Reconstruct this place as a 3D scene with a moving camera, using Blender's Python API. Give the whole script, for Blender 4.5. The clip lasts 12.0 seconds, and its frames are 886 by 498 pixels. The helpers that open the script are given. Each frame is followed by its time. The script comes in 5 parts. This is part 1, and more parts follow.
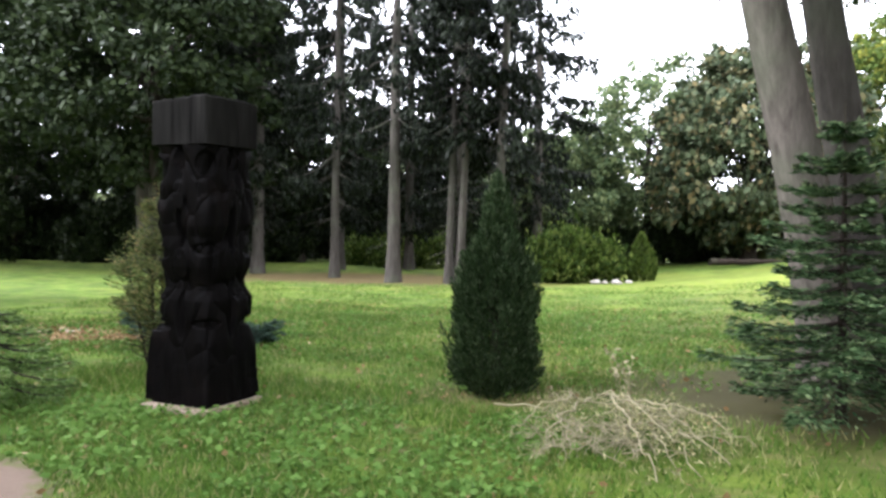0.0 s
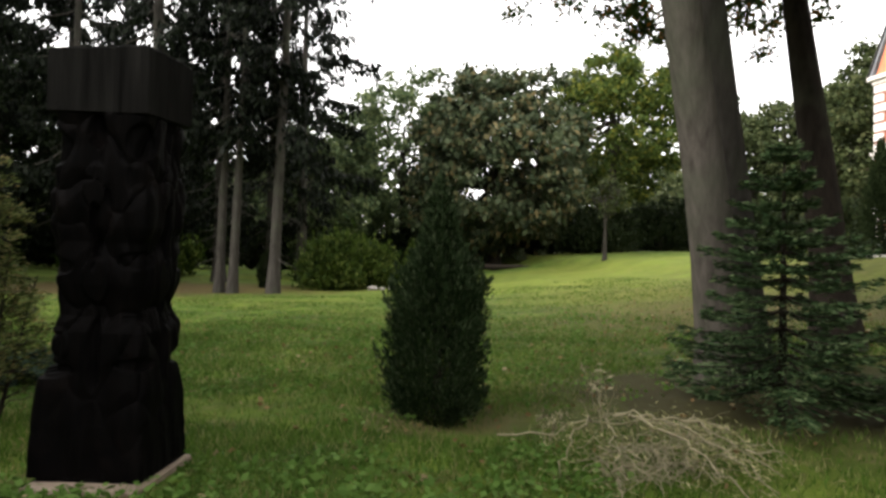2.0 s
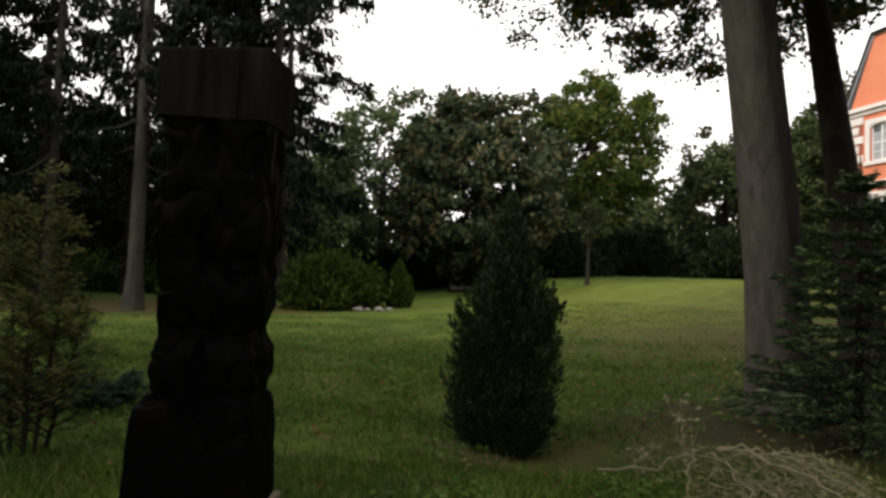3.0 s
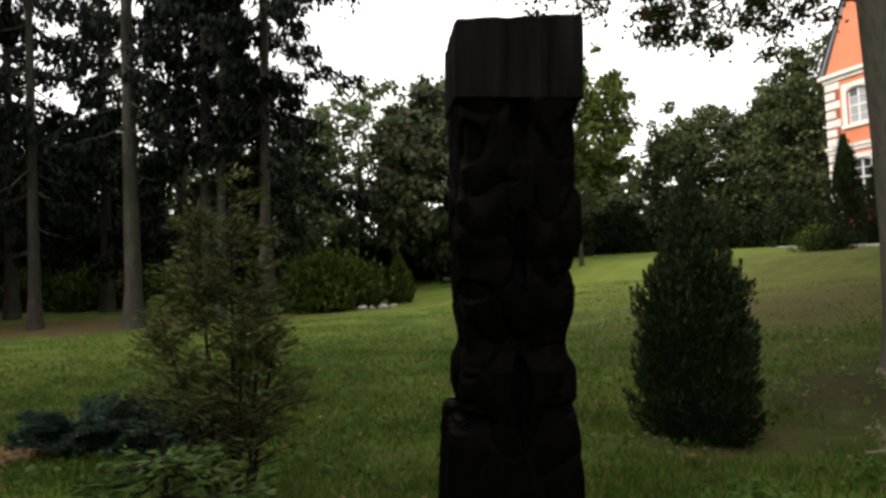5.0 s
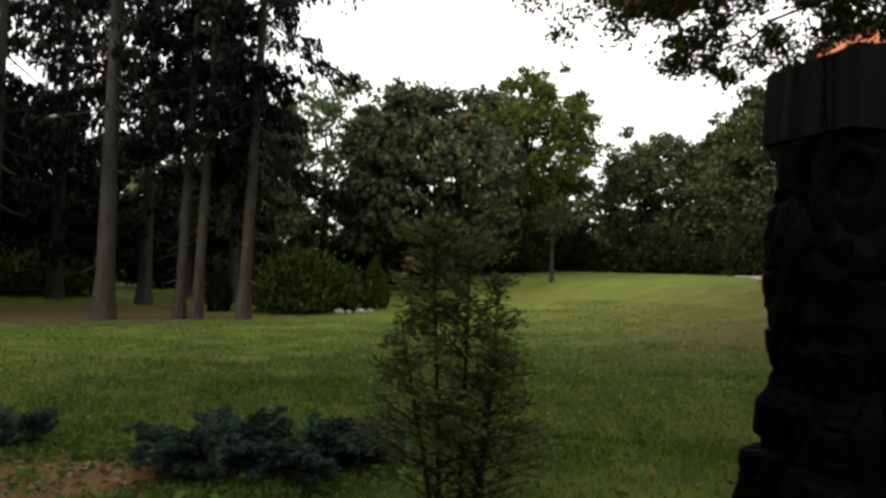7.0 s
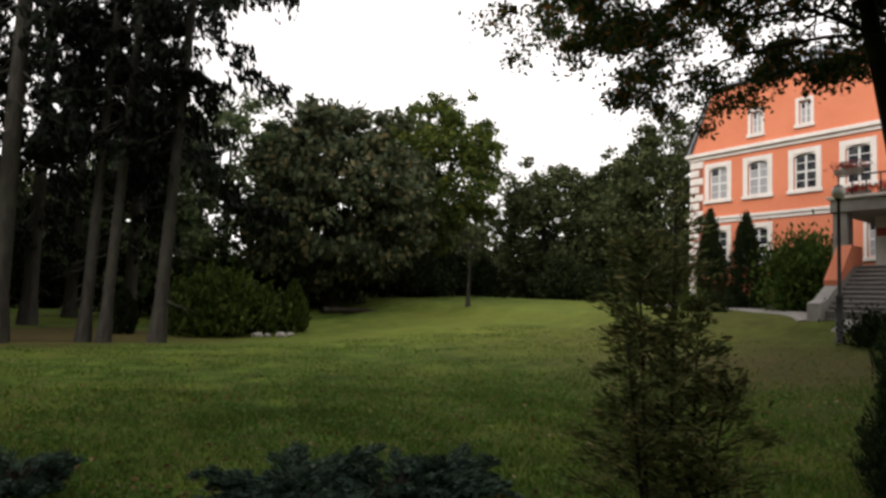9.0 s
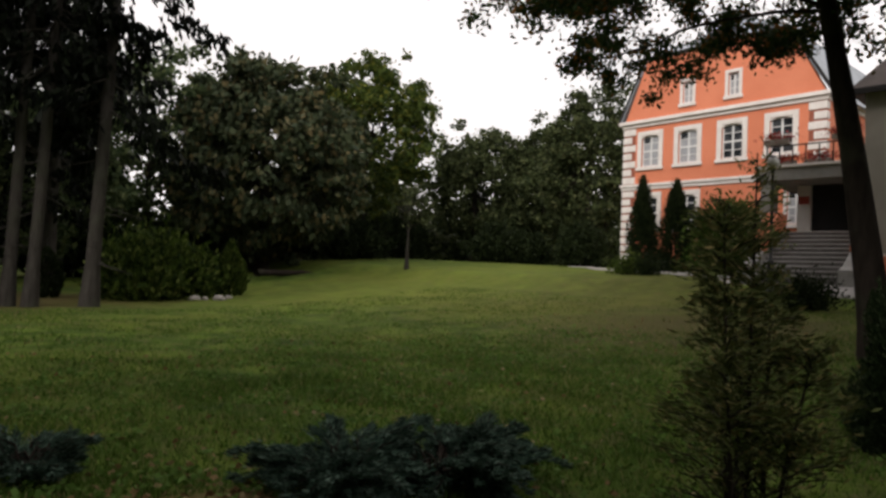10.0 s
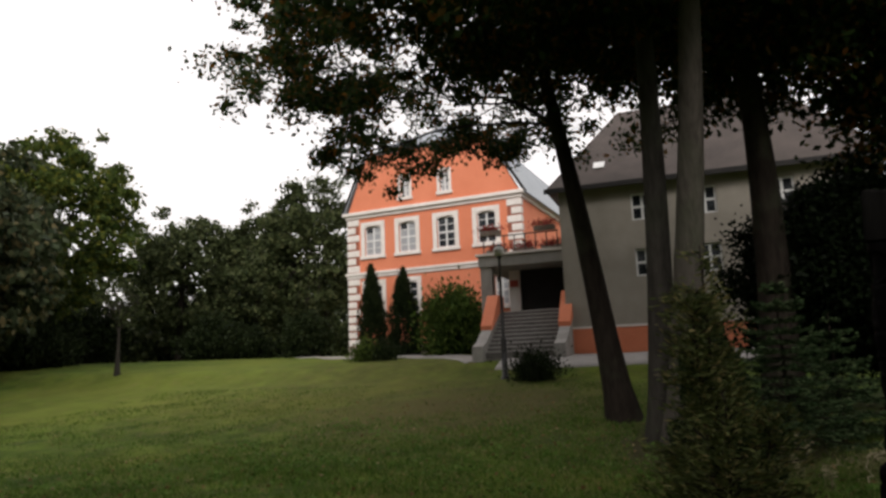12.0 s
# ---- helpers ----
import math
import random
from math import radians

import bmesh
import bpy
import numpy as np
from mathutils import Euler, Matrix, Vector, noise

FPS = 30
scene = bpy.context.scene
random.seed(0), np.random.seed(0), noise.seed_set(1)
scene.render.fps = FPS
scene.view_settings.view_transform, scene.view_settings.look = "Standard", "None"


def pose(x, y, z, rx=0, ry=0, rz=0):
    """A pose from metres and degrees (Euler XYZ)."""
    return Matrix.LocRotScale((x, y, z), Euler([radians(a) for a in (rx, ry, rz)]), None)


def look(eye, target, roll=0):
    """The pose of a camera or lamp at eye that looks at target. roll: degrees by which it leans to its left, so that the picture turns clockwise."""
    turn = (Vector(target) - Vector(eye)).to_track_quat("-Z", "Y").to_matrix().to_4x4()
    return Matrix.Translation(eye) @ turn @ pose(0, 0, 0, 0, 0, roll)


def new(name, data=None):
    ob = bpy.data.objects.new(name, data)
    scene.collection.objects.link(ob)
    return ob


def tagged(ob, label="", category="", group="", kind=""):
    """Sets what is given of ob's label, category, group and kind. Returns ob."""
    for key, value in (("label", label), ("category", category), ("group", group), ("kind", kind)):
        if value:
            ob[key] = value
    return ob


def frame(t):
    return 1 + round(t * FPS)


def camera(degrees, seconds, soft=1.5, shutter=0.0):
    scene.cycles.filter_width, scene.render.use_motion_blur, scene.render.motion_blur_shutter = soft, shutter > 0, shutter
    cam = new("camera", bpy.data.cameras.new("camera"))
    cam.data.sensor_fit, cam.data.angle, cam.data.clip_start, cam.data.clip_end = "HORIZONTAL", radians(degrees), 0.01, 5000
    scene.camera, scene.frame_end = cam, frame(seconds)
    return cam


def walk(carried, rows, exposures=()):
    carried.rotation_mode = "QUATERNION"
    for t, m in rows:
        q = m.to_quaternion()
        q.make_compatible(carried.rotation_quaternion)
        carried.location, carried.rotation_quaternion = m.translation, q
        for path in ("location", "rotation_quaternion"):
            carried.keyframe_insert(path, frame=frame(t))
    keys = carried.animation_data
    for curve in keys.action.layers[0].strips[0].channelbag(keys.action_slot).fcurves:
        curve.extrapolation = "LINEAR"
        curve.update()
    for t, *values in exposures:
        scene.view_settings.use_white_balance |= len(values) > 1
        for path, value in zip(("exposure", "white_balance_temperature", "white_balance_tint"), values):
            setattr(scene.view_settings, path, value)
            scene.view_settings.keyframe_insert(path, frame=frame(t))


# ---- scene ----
cam = camera(66.9, 12.0, soft=2.8)
ROWS = [
    # t, eye, target, roll
    (0, (0.476, 0.435, 1.454), (0.205, 2.416, 1.456), 0.9),
    (0.5, (-0.111, 0.641, 1.484), (-0.079, 2.641, 1.443), 1.2),
    (1, (-0.618, 0.889, 1.46), (-0.347, 2.871, 1.464), -0.2),
    (1.5, (-1.143, 1.139, 1.456), (-0.863, 3.118, 1.521), 1.2),
    (2, (-1.635, 1.384, 1.469), (-1.107, 3.313, 1.499), 1.0),
    (2.5, (-2.058, 1.67, 1.489), (-1.576, 3.609, 1.569), 1.7),
    (3, (-2.527, 1.917, 1.456), (-1.899, 3.814, 1.553), 2.0),
    (5, (-4.242, 3.017, 1.487), (-3.486, 4.868, 1.557), -2.4),
    (5.5, (-4.699, 3.294, 1.503), (-3.913, 5.13, 1.622), -0.3),
    (6, (-5.15, 3.524, 1.495), (-4.251, 5.31, 1.543), -0.5),
    (6.5, (-5.542, 3.941, 1.537), (-4.679, 5.741, 1.658), -0.1),
    (7, (-5.938, 4.227, 1.62), (-5.001, 5.992, 1.706), 1.4),
    (7.5, (-6.203, 4.61, 1.688), (-5.177, 6.326, 1.747), 0.7),
    (9.5, (-7.528, 5.982, 1.516), (-6.221, 7.485, 1.7), 2.4),
    (10, (-7.775, 6.355, 1.548), (-6.367, 7.774, 1.612), 2.4),
    (10.5, (-7.994, 6.73, 1.598), (-6.513, 8.063, 1.764), 0.4),
    (11, (-8.34, 7.187, 1.521), (-6.714, 8.321, 1.784), 2.7),
    (11.5, (-8.355, 7.613, 1.604), (-6.61, 8.54, 1.918), -0.4),
    (12, (-8.505, 7.93, 1.615), (-6.647, 8.594, 1.943), -2.3),
]
walk(cam, [(t, look(eye, target, roll)) for t, eye, target, roll in ROWS],
     exposures=[(0.0, 2.4, 5700, 14), (0.5, 2.25, 5800, 13), (1.0, 1.75, 6050, 11), (1.5, 1.33, 6150, 10), (2.0, 1.0, 6350, 10), (2.5, 0.4, 6450, 10), (3.0, -0.02, 6500, 10), (5.0, 0.3, 6500, 10), (7.5, 0.0, 6500, 10), (9.5, -0.35, 6500, 13), (10.5, -0.6, 6450, 14), (11.0, -0.72, 6450, 13), (11.5, -0.66, 6450, 13), (12.0, -0.42, 6450, 13)])

# ---- sky and sun: an even, bright overcast ----
world = bpy.data.worlds.new("overcast_sky")
scene.world = world
world.use_nodes = True
wn, wl = world.node_tree.nodes, world.node_tree.links
sky = wn.new("ShaderNodeTexSky")
sky.sky_type, sky.sun_disc = "NISHITA", False
sky.sun_elevation, sky.sun_rotation = radians(32), radians(256)
sky.air_density, sky.dust_density, sky.ozone_density = 1.0, 6.0, 1.0
veil = wn.new("ShaderNodeMix")
veil.data_type = "RGBA"
veil.inputs[0].default_value = 0.93
veil.inputs[7].default_value = (17.0, 16.4, 15.8, 1)
wl.new(sky.outputs[0], veil.inputs[6])
wl.new(veil.outputs[2], wn["Background"].inputs[0])
wn["Background"].inputs[1].default_value = 0.1

sun = new("sun", bpy.data.lights.new("sun", "SUN"))
sun.data.energy, sun.data.angle, sun.data.color = 2.8, radians(30), (1.0, 0.96, 0.9)
sun.matrix_world = pose(0, 0, 40, 58, 0, -76)


# ---- materials ----
def rgb(c):
    return (*c, 1) if len(c) == 3 else c


class Nodes:
    """A small wrapper for building node materials."""

    def __init__(self, name):
        self.m = bpy.data.materials.new(name)
        self.m.use_nodes = True
        self.t = self.m.node_tree
        self.b = self.t.nodes["Principled BSDF"]
        self.out = self.t.nodes["Material Output"]

    def add(self, kind, **inputs):
        n = self.t.nodes.new(kind)
        for k, v in inputs.items():
            n.inputs[k].default_value = v
        return n

    def link(self, a, b):
        self.t.links.new(a, b)

    def pos(self, scale=(1, 1, 1), coord="Object"):
        tc = self.add("ShaderNodeTexCoord")
        mp = self.add("ShaderNodeMapping")
        mp.inputs["Scale"].default_value = scale
        self.link(tc.outputs[coord], mp.inputs["Vector"])
        return mp.outputs[0]

    def noise(self, vec, scale, detail=4, rough=0.6):
        n = self.add("ShaderNodeTexNoise", Scale=scale, Detail=detail, Roughness=rough)
        self.link(vec, n.inputs["Vector"])
        return n.outputs["Fac"]

    def ramp(self, fac, stops):
        r = self.add("ShaderNodeValToRGB")
        e = r.color_ramp.elements
        while len(e) < len(stops):
            e.new(0.5)
        for k, (p, c) in enumerate(stops):
            e[k].position, e[k].color = p, rgb(c)
        self.link(fac, r.inputs[0])
        return r.outputs[0]

    def mix(self, fac, a, b, blend="MIX"):
        n = self.add("ShaderNodeMix")
        n.data_type, n.blend_type = "RGBA", blend
        for v, s in ((fac, 0), (a, 6), (b, 7)):
            if isinstance(v, (int, float)):
                n.inputs[s].default_value = v
            elif isinstance(v, tuple):
                n.inputs[s].default_value = rgb(v)
            else:
                self.link(v, n.inputs[s])
        return n.outputs[2]

    def bump(self, height, strength, dist=0.02):
        n = self.add("ShaderNodeBump", Strength=strength, Distance=dist)
        self.link(height, n.inputs["Height"])
        self.link(n.outputs[0], self.b.inputs["Normal"])

    def done(self, color, rough, metal=0.0, spec=0.3):
        if isinstance(color, tuple):
            self.b.inputs["Base Color"].default_value = rgb(color)
        else:
            self.link(color, self.b.inputs["Base Color"])
        if isinstance(rough, (int, float)):
            self.b.inputs["Roughness"].default_value = rough
        else:
            self.link(rough, self.b.inputs["Roughness"])
        self.b.inputs["Metallic"].default_value = metal
        self.b.inputs["Specular IOR Level"].default_value = spec
        return self.m


def plain(name, c1, c2, scale=3.0, rough=0.8, bump=0.15, fine=40.0, stretch=(1, 1, 1), spec=0.3, metal=0.0):
    n = Nodes(name)
    v = n.pos(stretch)
    big, small = n.noise(v, scale), n.noise(v, fine, 3)
    c = n.mix(n.ramp(big, [(0.3, (0, 0, 0)), (0.7, (1, 1, 1))]), c1, c2)
    c = n.mix(0.5, c, n.ramp(small, [(0.25, (0.45, 0.45, 0.45)), (0.75, (1, 1, 1))]), "MULTIPLY")
    n.bump(small, bump)
    return n.done(c, rough, metal, spec)


def leaf(name, dark, light, tip=None, through_light=0.3, rough=0.55):
    """Leaves: each one its own shade, with some light passing through."""
    n = Nodes(name)
    g = n.add("ShaderNodeNewGeometry")
    stops = [(0.0, dark), (0.75, light)] + ([(0.97, tip)] if tip else [])
    c = n.ramp(g.outputs["Random Per Island"], stops)
    v = n.pos((1, 1, 1))
    c = n.mix(0.6, c, n.ramp(n.noise(v, 0.5, 2), [(0.3, (0.55, 0.6, 0.55)), (0.7, (1, 1, 1))]), "MULTIPLY")
    tr = n.add("ShaderNodeBsdfTranslucent")
    n.link(c, tr.inputs[0])
    mx = n.add("ShaderNodeMixShader")
    mx.inputs[0].default_value = through_light
    m = n.done(c, rough, 0, 0.06)
    n.link(n.b.outputs[0], mx.inputs[1])
    n.link(tr.outputs[0], mx.inputs[2])
    n.link(mx.outputs[0], n.out.inputs[0])
    return m


def bark(name, c1, c2, scale=9.0):
    n = Nodes(name)
    v = n.pos((1, 1, 0.18))
    a, b, d = n.noise(v, scale, 6, 0.7), n.noise(n.pos((1, 1, 1)), 0.9, 3), n.noise(v, scale * 4, 4)
    c = n.mix(n.ramp(a, [(0.3, (0, 0, 0)), (0.65, (1, 1, 1))]), c1, c2)
    c = n.mix(n.ramp(b, [(0.5, (0, 0, 0)), (0.75, (0.5, 0.5, 0.5))]), c, (0.07, 0.085, 0.05))
    n.bump(n.mix(0.4, a, d), 0.7, 0.03)
    return n.done(c, 0.95, 0, 0.05)


def glass_dark(name):
    n = Nodes(name)
    c = n.mix(n.ramp(n.noise(n.pos(), 1.5), [(0.4, (0, 0, 0)), (0.6, (1, 1, 1))]), (0.015, 0.017, 0.02), (0.05, 0.055, 0.06))
    return n.done(c, 0.04, 0, 0.6)


def lawn():
    n = Nodes("lawn")
    v = n.pos()
    big, mid, small = n.noise(v, 0.16, 4), n.noise(v, 1.1, 5), n.noise(v, 14.0, 5, 0.7)
    c = n.mix(n.ramp(mid, [(0.36, (0, 0, 0)), (0.64, (1, 1, 1))]), (0.034, 0.068, 0.008), (0.118, 0.176, 0.023))
    c = n.mix(n.ramp(n.noise(v, 0.42, 5, 0.7), [(0.42, (0, 0, 0)), (0.66, (0.55, 0.55, 0.55))]), c, (0.042, 0.078, 0.009))
    c = n.mix(n.ramp(big, [(0.46, (0, 0, 0)), (0.62, (0.6, 0.6, 0.6))]), c, (0.138, 0.158, 0.022))
    c = n.mix(n.ramp(n.noise(v, 2.3, 4), [(0.54, (0, 0, 0)), (0.68, (0.55, 0.55, 0.55))]), c, (0.15, 0.122, 0.055))
    c = n.mix(n.ramp(n.noise(v, 5.5, 5, 0.7), [(0.57, (0, 0, 0)), (0.69, (0.5, 0.5, 0.5))]), c, (0.19, 0.16, 0.085))
    c = n.mix(0.6, c, n.ramp(n.noise(v, 0.75, 9, 0.78), [(0.34, (0.42, 0.45, 0.42)), (0.5, (0.85, 0.85, 0.85)), (0.66, (1, 1, 1))]), "MULTIPLY")
    c = n.mix(0.55, c, n.ramp(small, [(0.3, (0.4, 0.4, 0.4)), (0.7, (1, 1, 1))]), "MULTIPLY")

    def patch(cx, cy, rx, ry, soft, strength, color, base):
        mp = n.add("ShaderNodeMapping")
        mp.vector_type = "POINT"
        mp.inputs["Location"].default_value = (-0.5 * cx / rx, -0.5 * cy / ry, 0)
        mp.inputs["Scale"].default_value = (0.5 / rx, 0.5 / ry, 0)
        n.link(n.add("ShaderNodeTexCoord").outputs["Object"], mp.inputs["Vector"])
        ln = n.add("ShaderNodeVectorMath")
        ln.operation = "LENGTH"
        n.link(mp.outputs[0], ln.inputs[0])
        ad = n.add("ShaderNodeMath")
        ad.operation = "MULTIPLY_ADD"
        n.link(n.noise(v, 2.2 / max(0.4, min(rx, ry) * 0.35), 6, 0.7), ad.inputs[0])
        ad.inputs[1].default_value = 0.45
        n.link(ln.outputs["Value"], ad.inputs[2])
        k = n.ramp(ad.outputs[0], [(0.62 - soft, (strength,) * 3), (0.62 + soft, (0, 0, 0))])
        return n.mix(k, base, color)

    # needle litter under the spruces, dry turf before the house, bare soil and dead leaves by the path
    c = patch(-7, 31, 11, 5.6, 0.12, 0.85, (0.075, 0.05, 0.024), c)
    c = patch(14, 19, 9, 7, 0.25, 0.4, (0.12, 0.10, 0.034), c)
    # lawn crest: drier turf, its stronger light painted in as brighter green
    c = patch(13, 29, 14, 6.5, 0.25, 0.36, (0.2, 0.225, 0.04), c)
    c = patch(8.0, 13.0, 5.4, 4.6, 0.2, 0.7, (0.075, 0.058, 0.026), c)
    c = patch(-3.35, 3.75, 1.45, 0.95, 0.05, 0.95, (0.13, 0.095, 0.075), c)
    c = patch(-6.4, 10.2, 1.4, 0.8, 0.08, 0.9, (0.17, 0.10, 0.05), c)
    c = patch(-8.4, 10.6, 1.9, 0.6, 0.06, 0.95, (0.28, 0.24, 0.2), c)
    # under the linden: bare brown earth, with the tree's shade painted in
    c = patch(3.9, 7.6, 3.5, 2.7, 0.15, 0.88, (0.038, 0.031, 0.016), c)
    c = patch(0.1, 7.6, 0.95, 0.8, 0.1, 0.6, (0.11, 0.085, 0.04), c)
    n.bump(n.mix(0.15, small, mid), 0.8, 0.035)
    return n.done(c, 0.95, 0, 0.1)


def wood_black():
    n = Nodes("near_black_oak")
    v = n.pos((1, 1, 0.14))
    a, b = n.noise(v, 24, 6, 0.7), n.noise(n.pos(), 3.0, 5)
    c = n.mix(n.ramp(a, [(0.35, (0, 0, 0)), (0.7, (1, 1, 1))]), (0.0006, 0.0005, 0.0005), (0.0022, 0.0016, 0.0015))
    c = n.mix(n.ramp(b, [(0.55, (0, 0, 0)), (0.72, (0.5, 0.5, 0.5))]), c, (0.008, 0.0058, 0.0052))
    n.bump(a, 0.6, 0.012)
    return n.done(c, 0.66, 0, 0.04)


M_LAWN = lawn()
M_BLADE = leaf("grass_blades", (0.034, 0.08, 0.009), (0.1, 0.168, 0.026), (0.27, 0.23, 0.11), 0.35)
M_WEED = leaf("ground_ivy_leaves", (0.06, 0.12, 0.02), (0.12, 0.2, 0.045), None, 0.35)
M_TOTEM = wood_black()
M_CAP = plain("silvered_dark_oak", (0.003, 0.0027, 0.0025), (0.019, 0.018, 0.0165), 9, 0.88, 0.45, 38, (1, 1, 0.09), 0.03)
M_SLAB = plain("pale_weathered_board", (0.32, 0.25, 0.19), (0.22, 0.17, 0.12), 4, 0.8, 0.3)
M_SPRUCE_BARK = bark("spruce_bark", (0.026, 0.023, 0.020), (0.062, 0.056, 0.048))
M_GREY_BARK = bark("grey_bark", (0.05, 0.043, 0.036), (0.11, 0.097, 0.082), 12)
M_DARK_BARK = bark("dark_bark", (0.014, 0.011, 0.009), (0.035, 0.028, 0.022))
M_TWIG = plain("dead_twigs", (0.27, 0.235, 0.14), (0.17, 0.15, 0.09), 6, 0.85, 0.2)
M_DRY = leaf("dry_needles", (0.12, 0.11, 0.045), (0.27, 0.25, 0.12), (0.4, 0.36, 0.2), 0.2)
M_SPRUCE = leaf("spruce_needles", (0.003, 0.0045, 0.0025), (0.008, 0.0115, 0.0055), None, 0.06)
M_FIR = leaf("fir_needles", (0.014, 0.032, 0.012), (0.062, 0.1, 0.04), (0.14, 0.18, 0.085), 0.12)
M_CYPRESS = leaf("cypress_scales", (0.008, 0.016, 0.005), (0.027, 0.044, 0.016), (0.075, 0.095, 0.05), 0.07)
M_JUNIPER = leaf("juniper_needles", (0.016, 0.034, 0.023), (0.05, 0.086, 0.06), (0.13, 0.18, 0.14), 0.1)
M_YEW = leaf("young_tree_needles", (0.045, 0.06, 0.018), (0.13, 0.15, 0.05), (0.24, 0.19, 0.08), 0.25)
M_OAK = leaf("dark_tree_leaves", (0.021, 0.031, 0.012), (0.075, 0.092, 0.036), (0.125, 0.135, 0.06), 0.22)
M_CHESTNUT = leaf("chestnut_leaves", (0.022, 0.034, 0.016), (0.08, 0.098, 0.05), (0.15, 0.12, 0.055), 0.15, 0.45)
M_MAPLE = leaf("maple_leaves", (0.024, 0.044, 0.010), (0.085, 0.115, 0.024), (0.18, 0.18, 0.03), 0.3)
M_DOME = leaf("ash_leaves", (0.042, 0.068, 0.03), (0.13, 0.168, 0.075), (0.2, 0.23, 0.1), 0.3)
M_LINDEN = leaf("linden_leaves", (0.012, 0.024, 0.006), (0.034, 0.06, 0.013), (0.2, 0.085, 0.018), 0.4)
M_SHRUB = leaf("bright_shrub_leaves", (0.018, 0.036, 0.007), (0.075, 0.112, 0.02), (0.15, 0.18, 0.045), 0.28)
# hedge leaves; also oak and undergrowth leaves with the wood's shade darkened in
M_HEDGE_SHADED = leaf("hedge_and_shaded_oak_leaves", (0.008, 0.014, 0.005), (0.024, 0.034, 0.012), None, 0.1)
M_SAPLING = leaf("fresh_fir_needles", (0.045, 0.085, 0.02), (0.11, 0.17, 0.045), (0.17, 0.23, 0.08), 0.2)
M_LILAC = leaf("lilac_leaves", (0.025, 0.05, 0.010), (0.08, 0.125, 0.024), (0.13, 0.17, 0.04), 0.25)
# treads paler than the risers, so that each step stands out
M_TREAD = plain("pale_stone_tread", (0.46, 0.44, 0.42), (0.35, 0.335, 0.315), 2.5, 0.85, 0.2)
M_RISER = plain("dark_stair_riser", (0.2, 0.187, 0.175), (0.13, 0.12, 0.11), 3, 0.9, 0.2)
# yew needles, darkened almost to black to carry the canopy's shade
M_YEWTREE = leaf("shaded_yew_needles", (0.003, 0.006, 0.002), (0.010, 0.017, 0.006), None, 0.05)
M_FLOWER = leaf("red_flowers", (0.25, 0.03, 0.03), (0.45, 0.06, 0.06), (0.05, 0.09, 0.02), 0.2)
M_ORANGE = plain("orange_render", (0.78, 0.265, 0.145), (0.70, 0.22, 0.115), 0.7, 0.85, 0.12, 22)
M_GROOVE = plain("rusty_groove_render", (0.36, 0.12, 0.075), (0.28, 0.09, 0.055), 1.5, 0.9, 0.1)
M_WHITE = plain("white_stucco", (0.86, 0.81, 0.76), (0.74, 0.68, 0.63), 2, 0.8, 0.1)
M_FRAME = plain("white_window_paint", (0.8, 0.8, 0.79), (0.72, 0.72, 0.70), 4, 0.45, 0.04)
M_PANE = glass_dark("window_glass")
M_CURTAIN = plain("pale_net_curtain", (0.45, 0.46, 0.47), (0.30, 0.31, 0.33), 5, 0.9, 0.05, 60, (6, 6, 0.4))
M_PLINTH = plain("stone_plinth", (0.34, 0.29, 0.24), (0.24, 0.2, 0.17), 2, 0.85, 0.2)
M_METAL_ROOF = plain("grey_sheet_roof", (0.33, 0.36, 0.39), (0.24, 0.27, 0.30), 1.2, 0.5, 0.1, 14, (1, 1, 1), 0.5)
M_TILE_ROOF = plain("brown_shingle_roof", (0.085, 0.068, 0.06), (0.055, 0.045, 0.04), 1.0, 0.85, 0.5, 30)
M_GREY = plain("grey_roughcast", (0.40, 0.362, 0.308), (0.30, 0.272, 0.23), 0.8, 0.92, 0.3, 50)
M_CONCRETE = plain("weathered_concrete", (0.38, 0.365, 0.34), (0.26, 0.245, 0.23), 1.6, 0.9, 0.2, 30)
M_DARK = plain("dark_doorway", (0.012, 0.011, 0.01), (0.02, 0.018, 0.016), 2, 0.7, 0.05)
M_PAVING = plain("pale_concrete_paving", (0.36, 0.34, 0.32), (0.27, 0.255, 0.24), 1.3, 0.9, 0.2, 25)
M_IRON = plain("black_lamp_iron", (0.012, 0.012, 0.013), (0.03, 0.028, 0.026), 6, 0.5, 0.1, 40, (1, 1, 1), 0.5)
M_GLOBE = plain("opal_lamp_glass", (0.72, 0.70, 0.66), (0.62, 0.6, 0.57), 4, 0.25, 0.0)
M_STONE = plain("pale_field_stone", (0.45, 0.42, 0.37), (0.3, 0.28, 0.25), 6, 0.85, 0.3)
M_SIGN = plain("red_sign_plate", (0.5, 0.09, 0.06), (0.42, 0.07, 0.05), 4, 0.5, 0.02)


# ---- mesh helpers ----
rng = np.random.default_rng(7)


def gz(x, y):
    """Height of the lawn: level by the path, rising to the forecourt of the house."""
    x, y = np.asarray(x, float), np.asarray(y, float)
    z = np.interp(x, [-500, 2, 4, 6, 10, 14, 15.7, 17.5, 20, 24, 30, 500], [0, 0, 0.05, 0.17, 0.53, 0.95, 1.52, 1.64, 1.76, 1.98, 2.12, 2.12])
    z = z + 0.012 * (np.clip(y, 25, 75) - 25) - 0.06 * np.exp(-((x - 0.05) ** 2 + (y - 7.7) ** 2) / 3.6)
    return z + 0.025 * np.sin(x * 1.3 + 0.5 * y) * np.sin(y * 1.1 - 0.4 * x) * (np.hypot(x + 2.5, y - 6.4) > 1.2)


def g1(x, y):
    return float(gz(x, y))


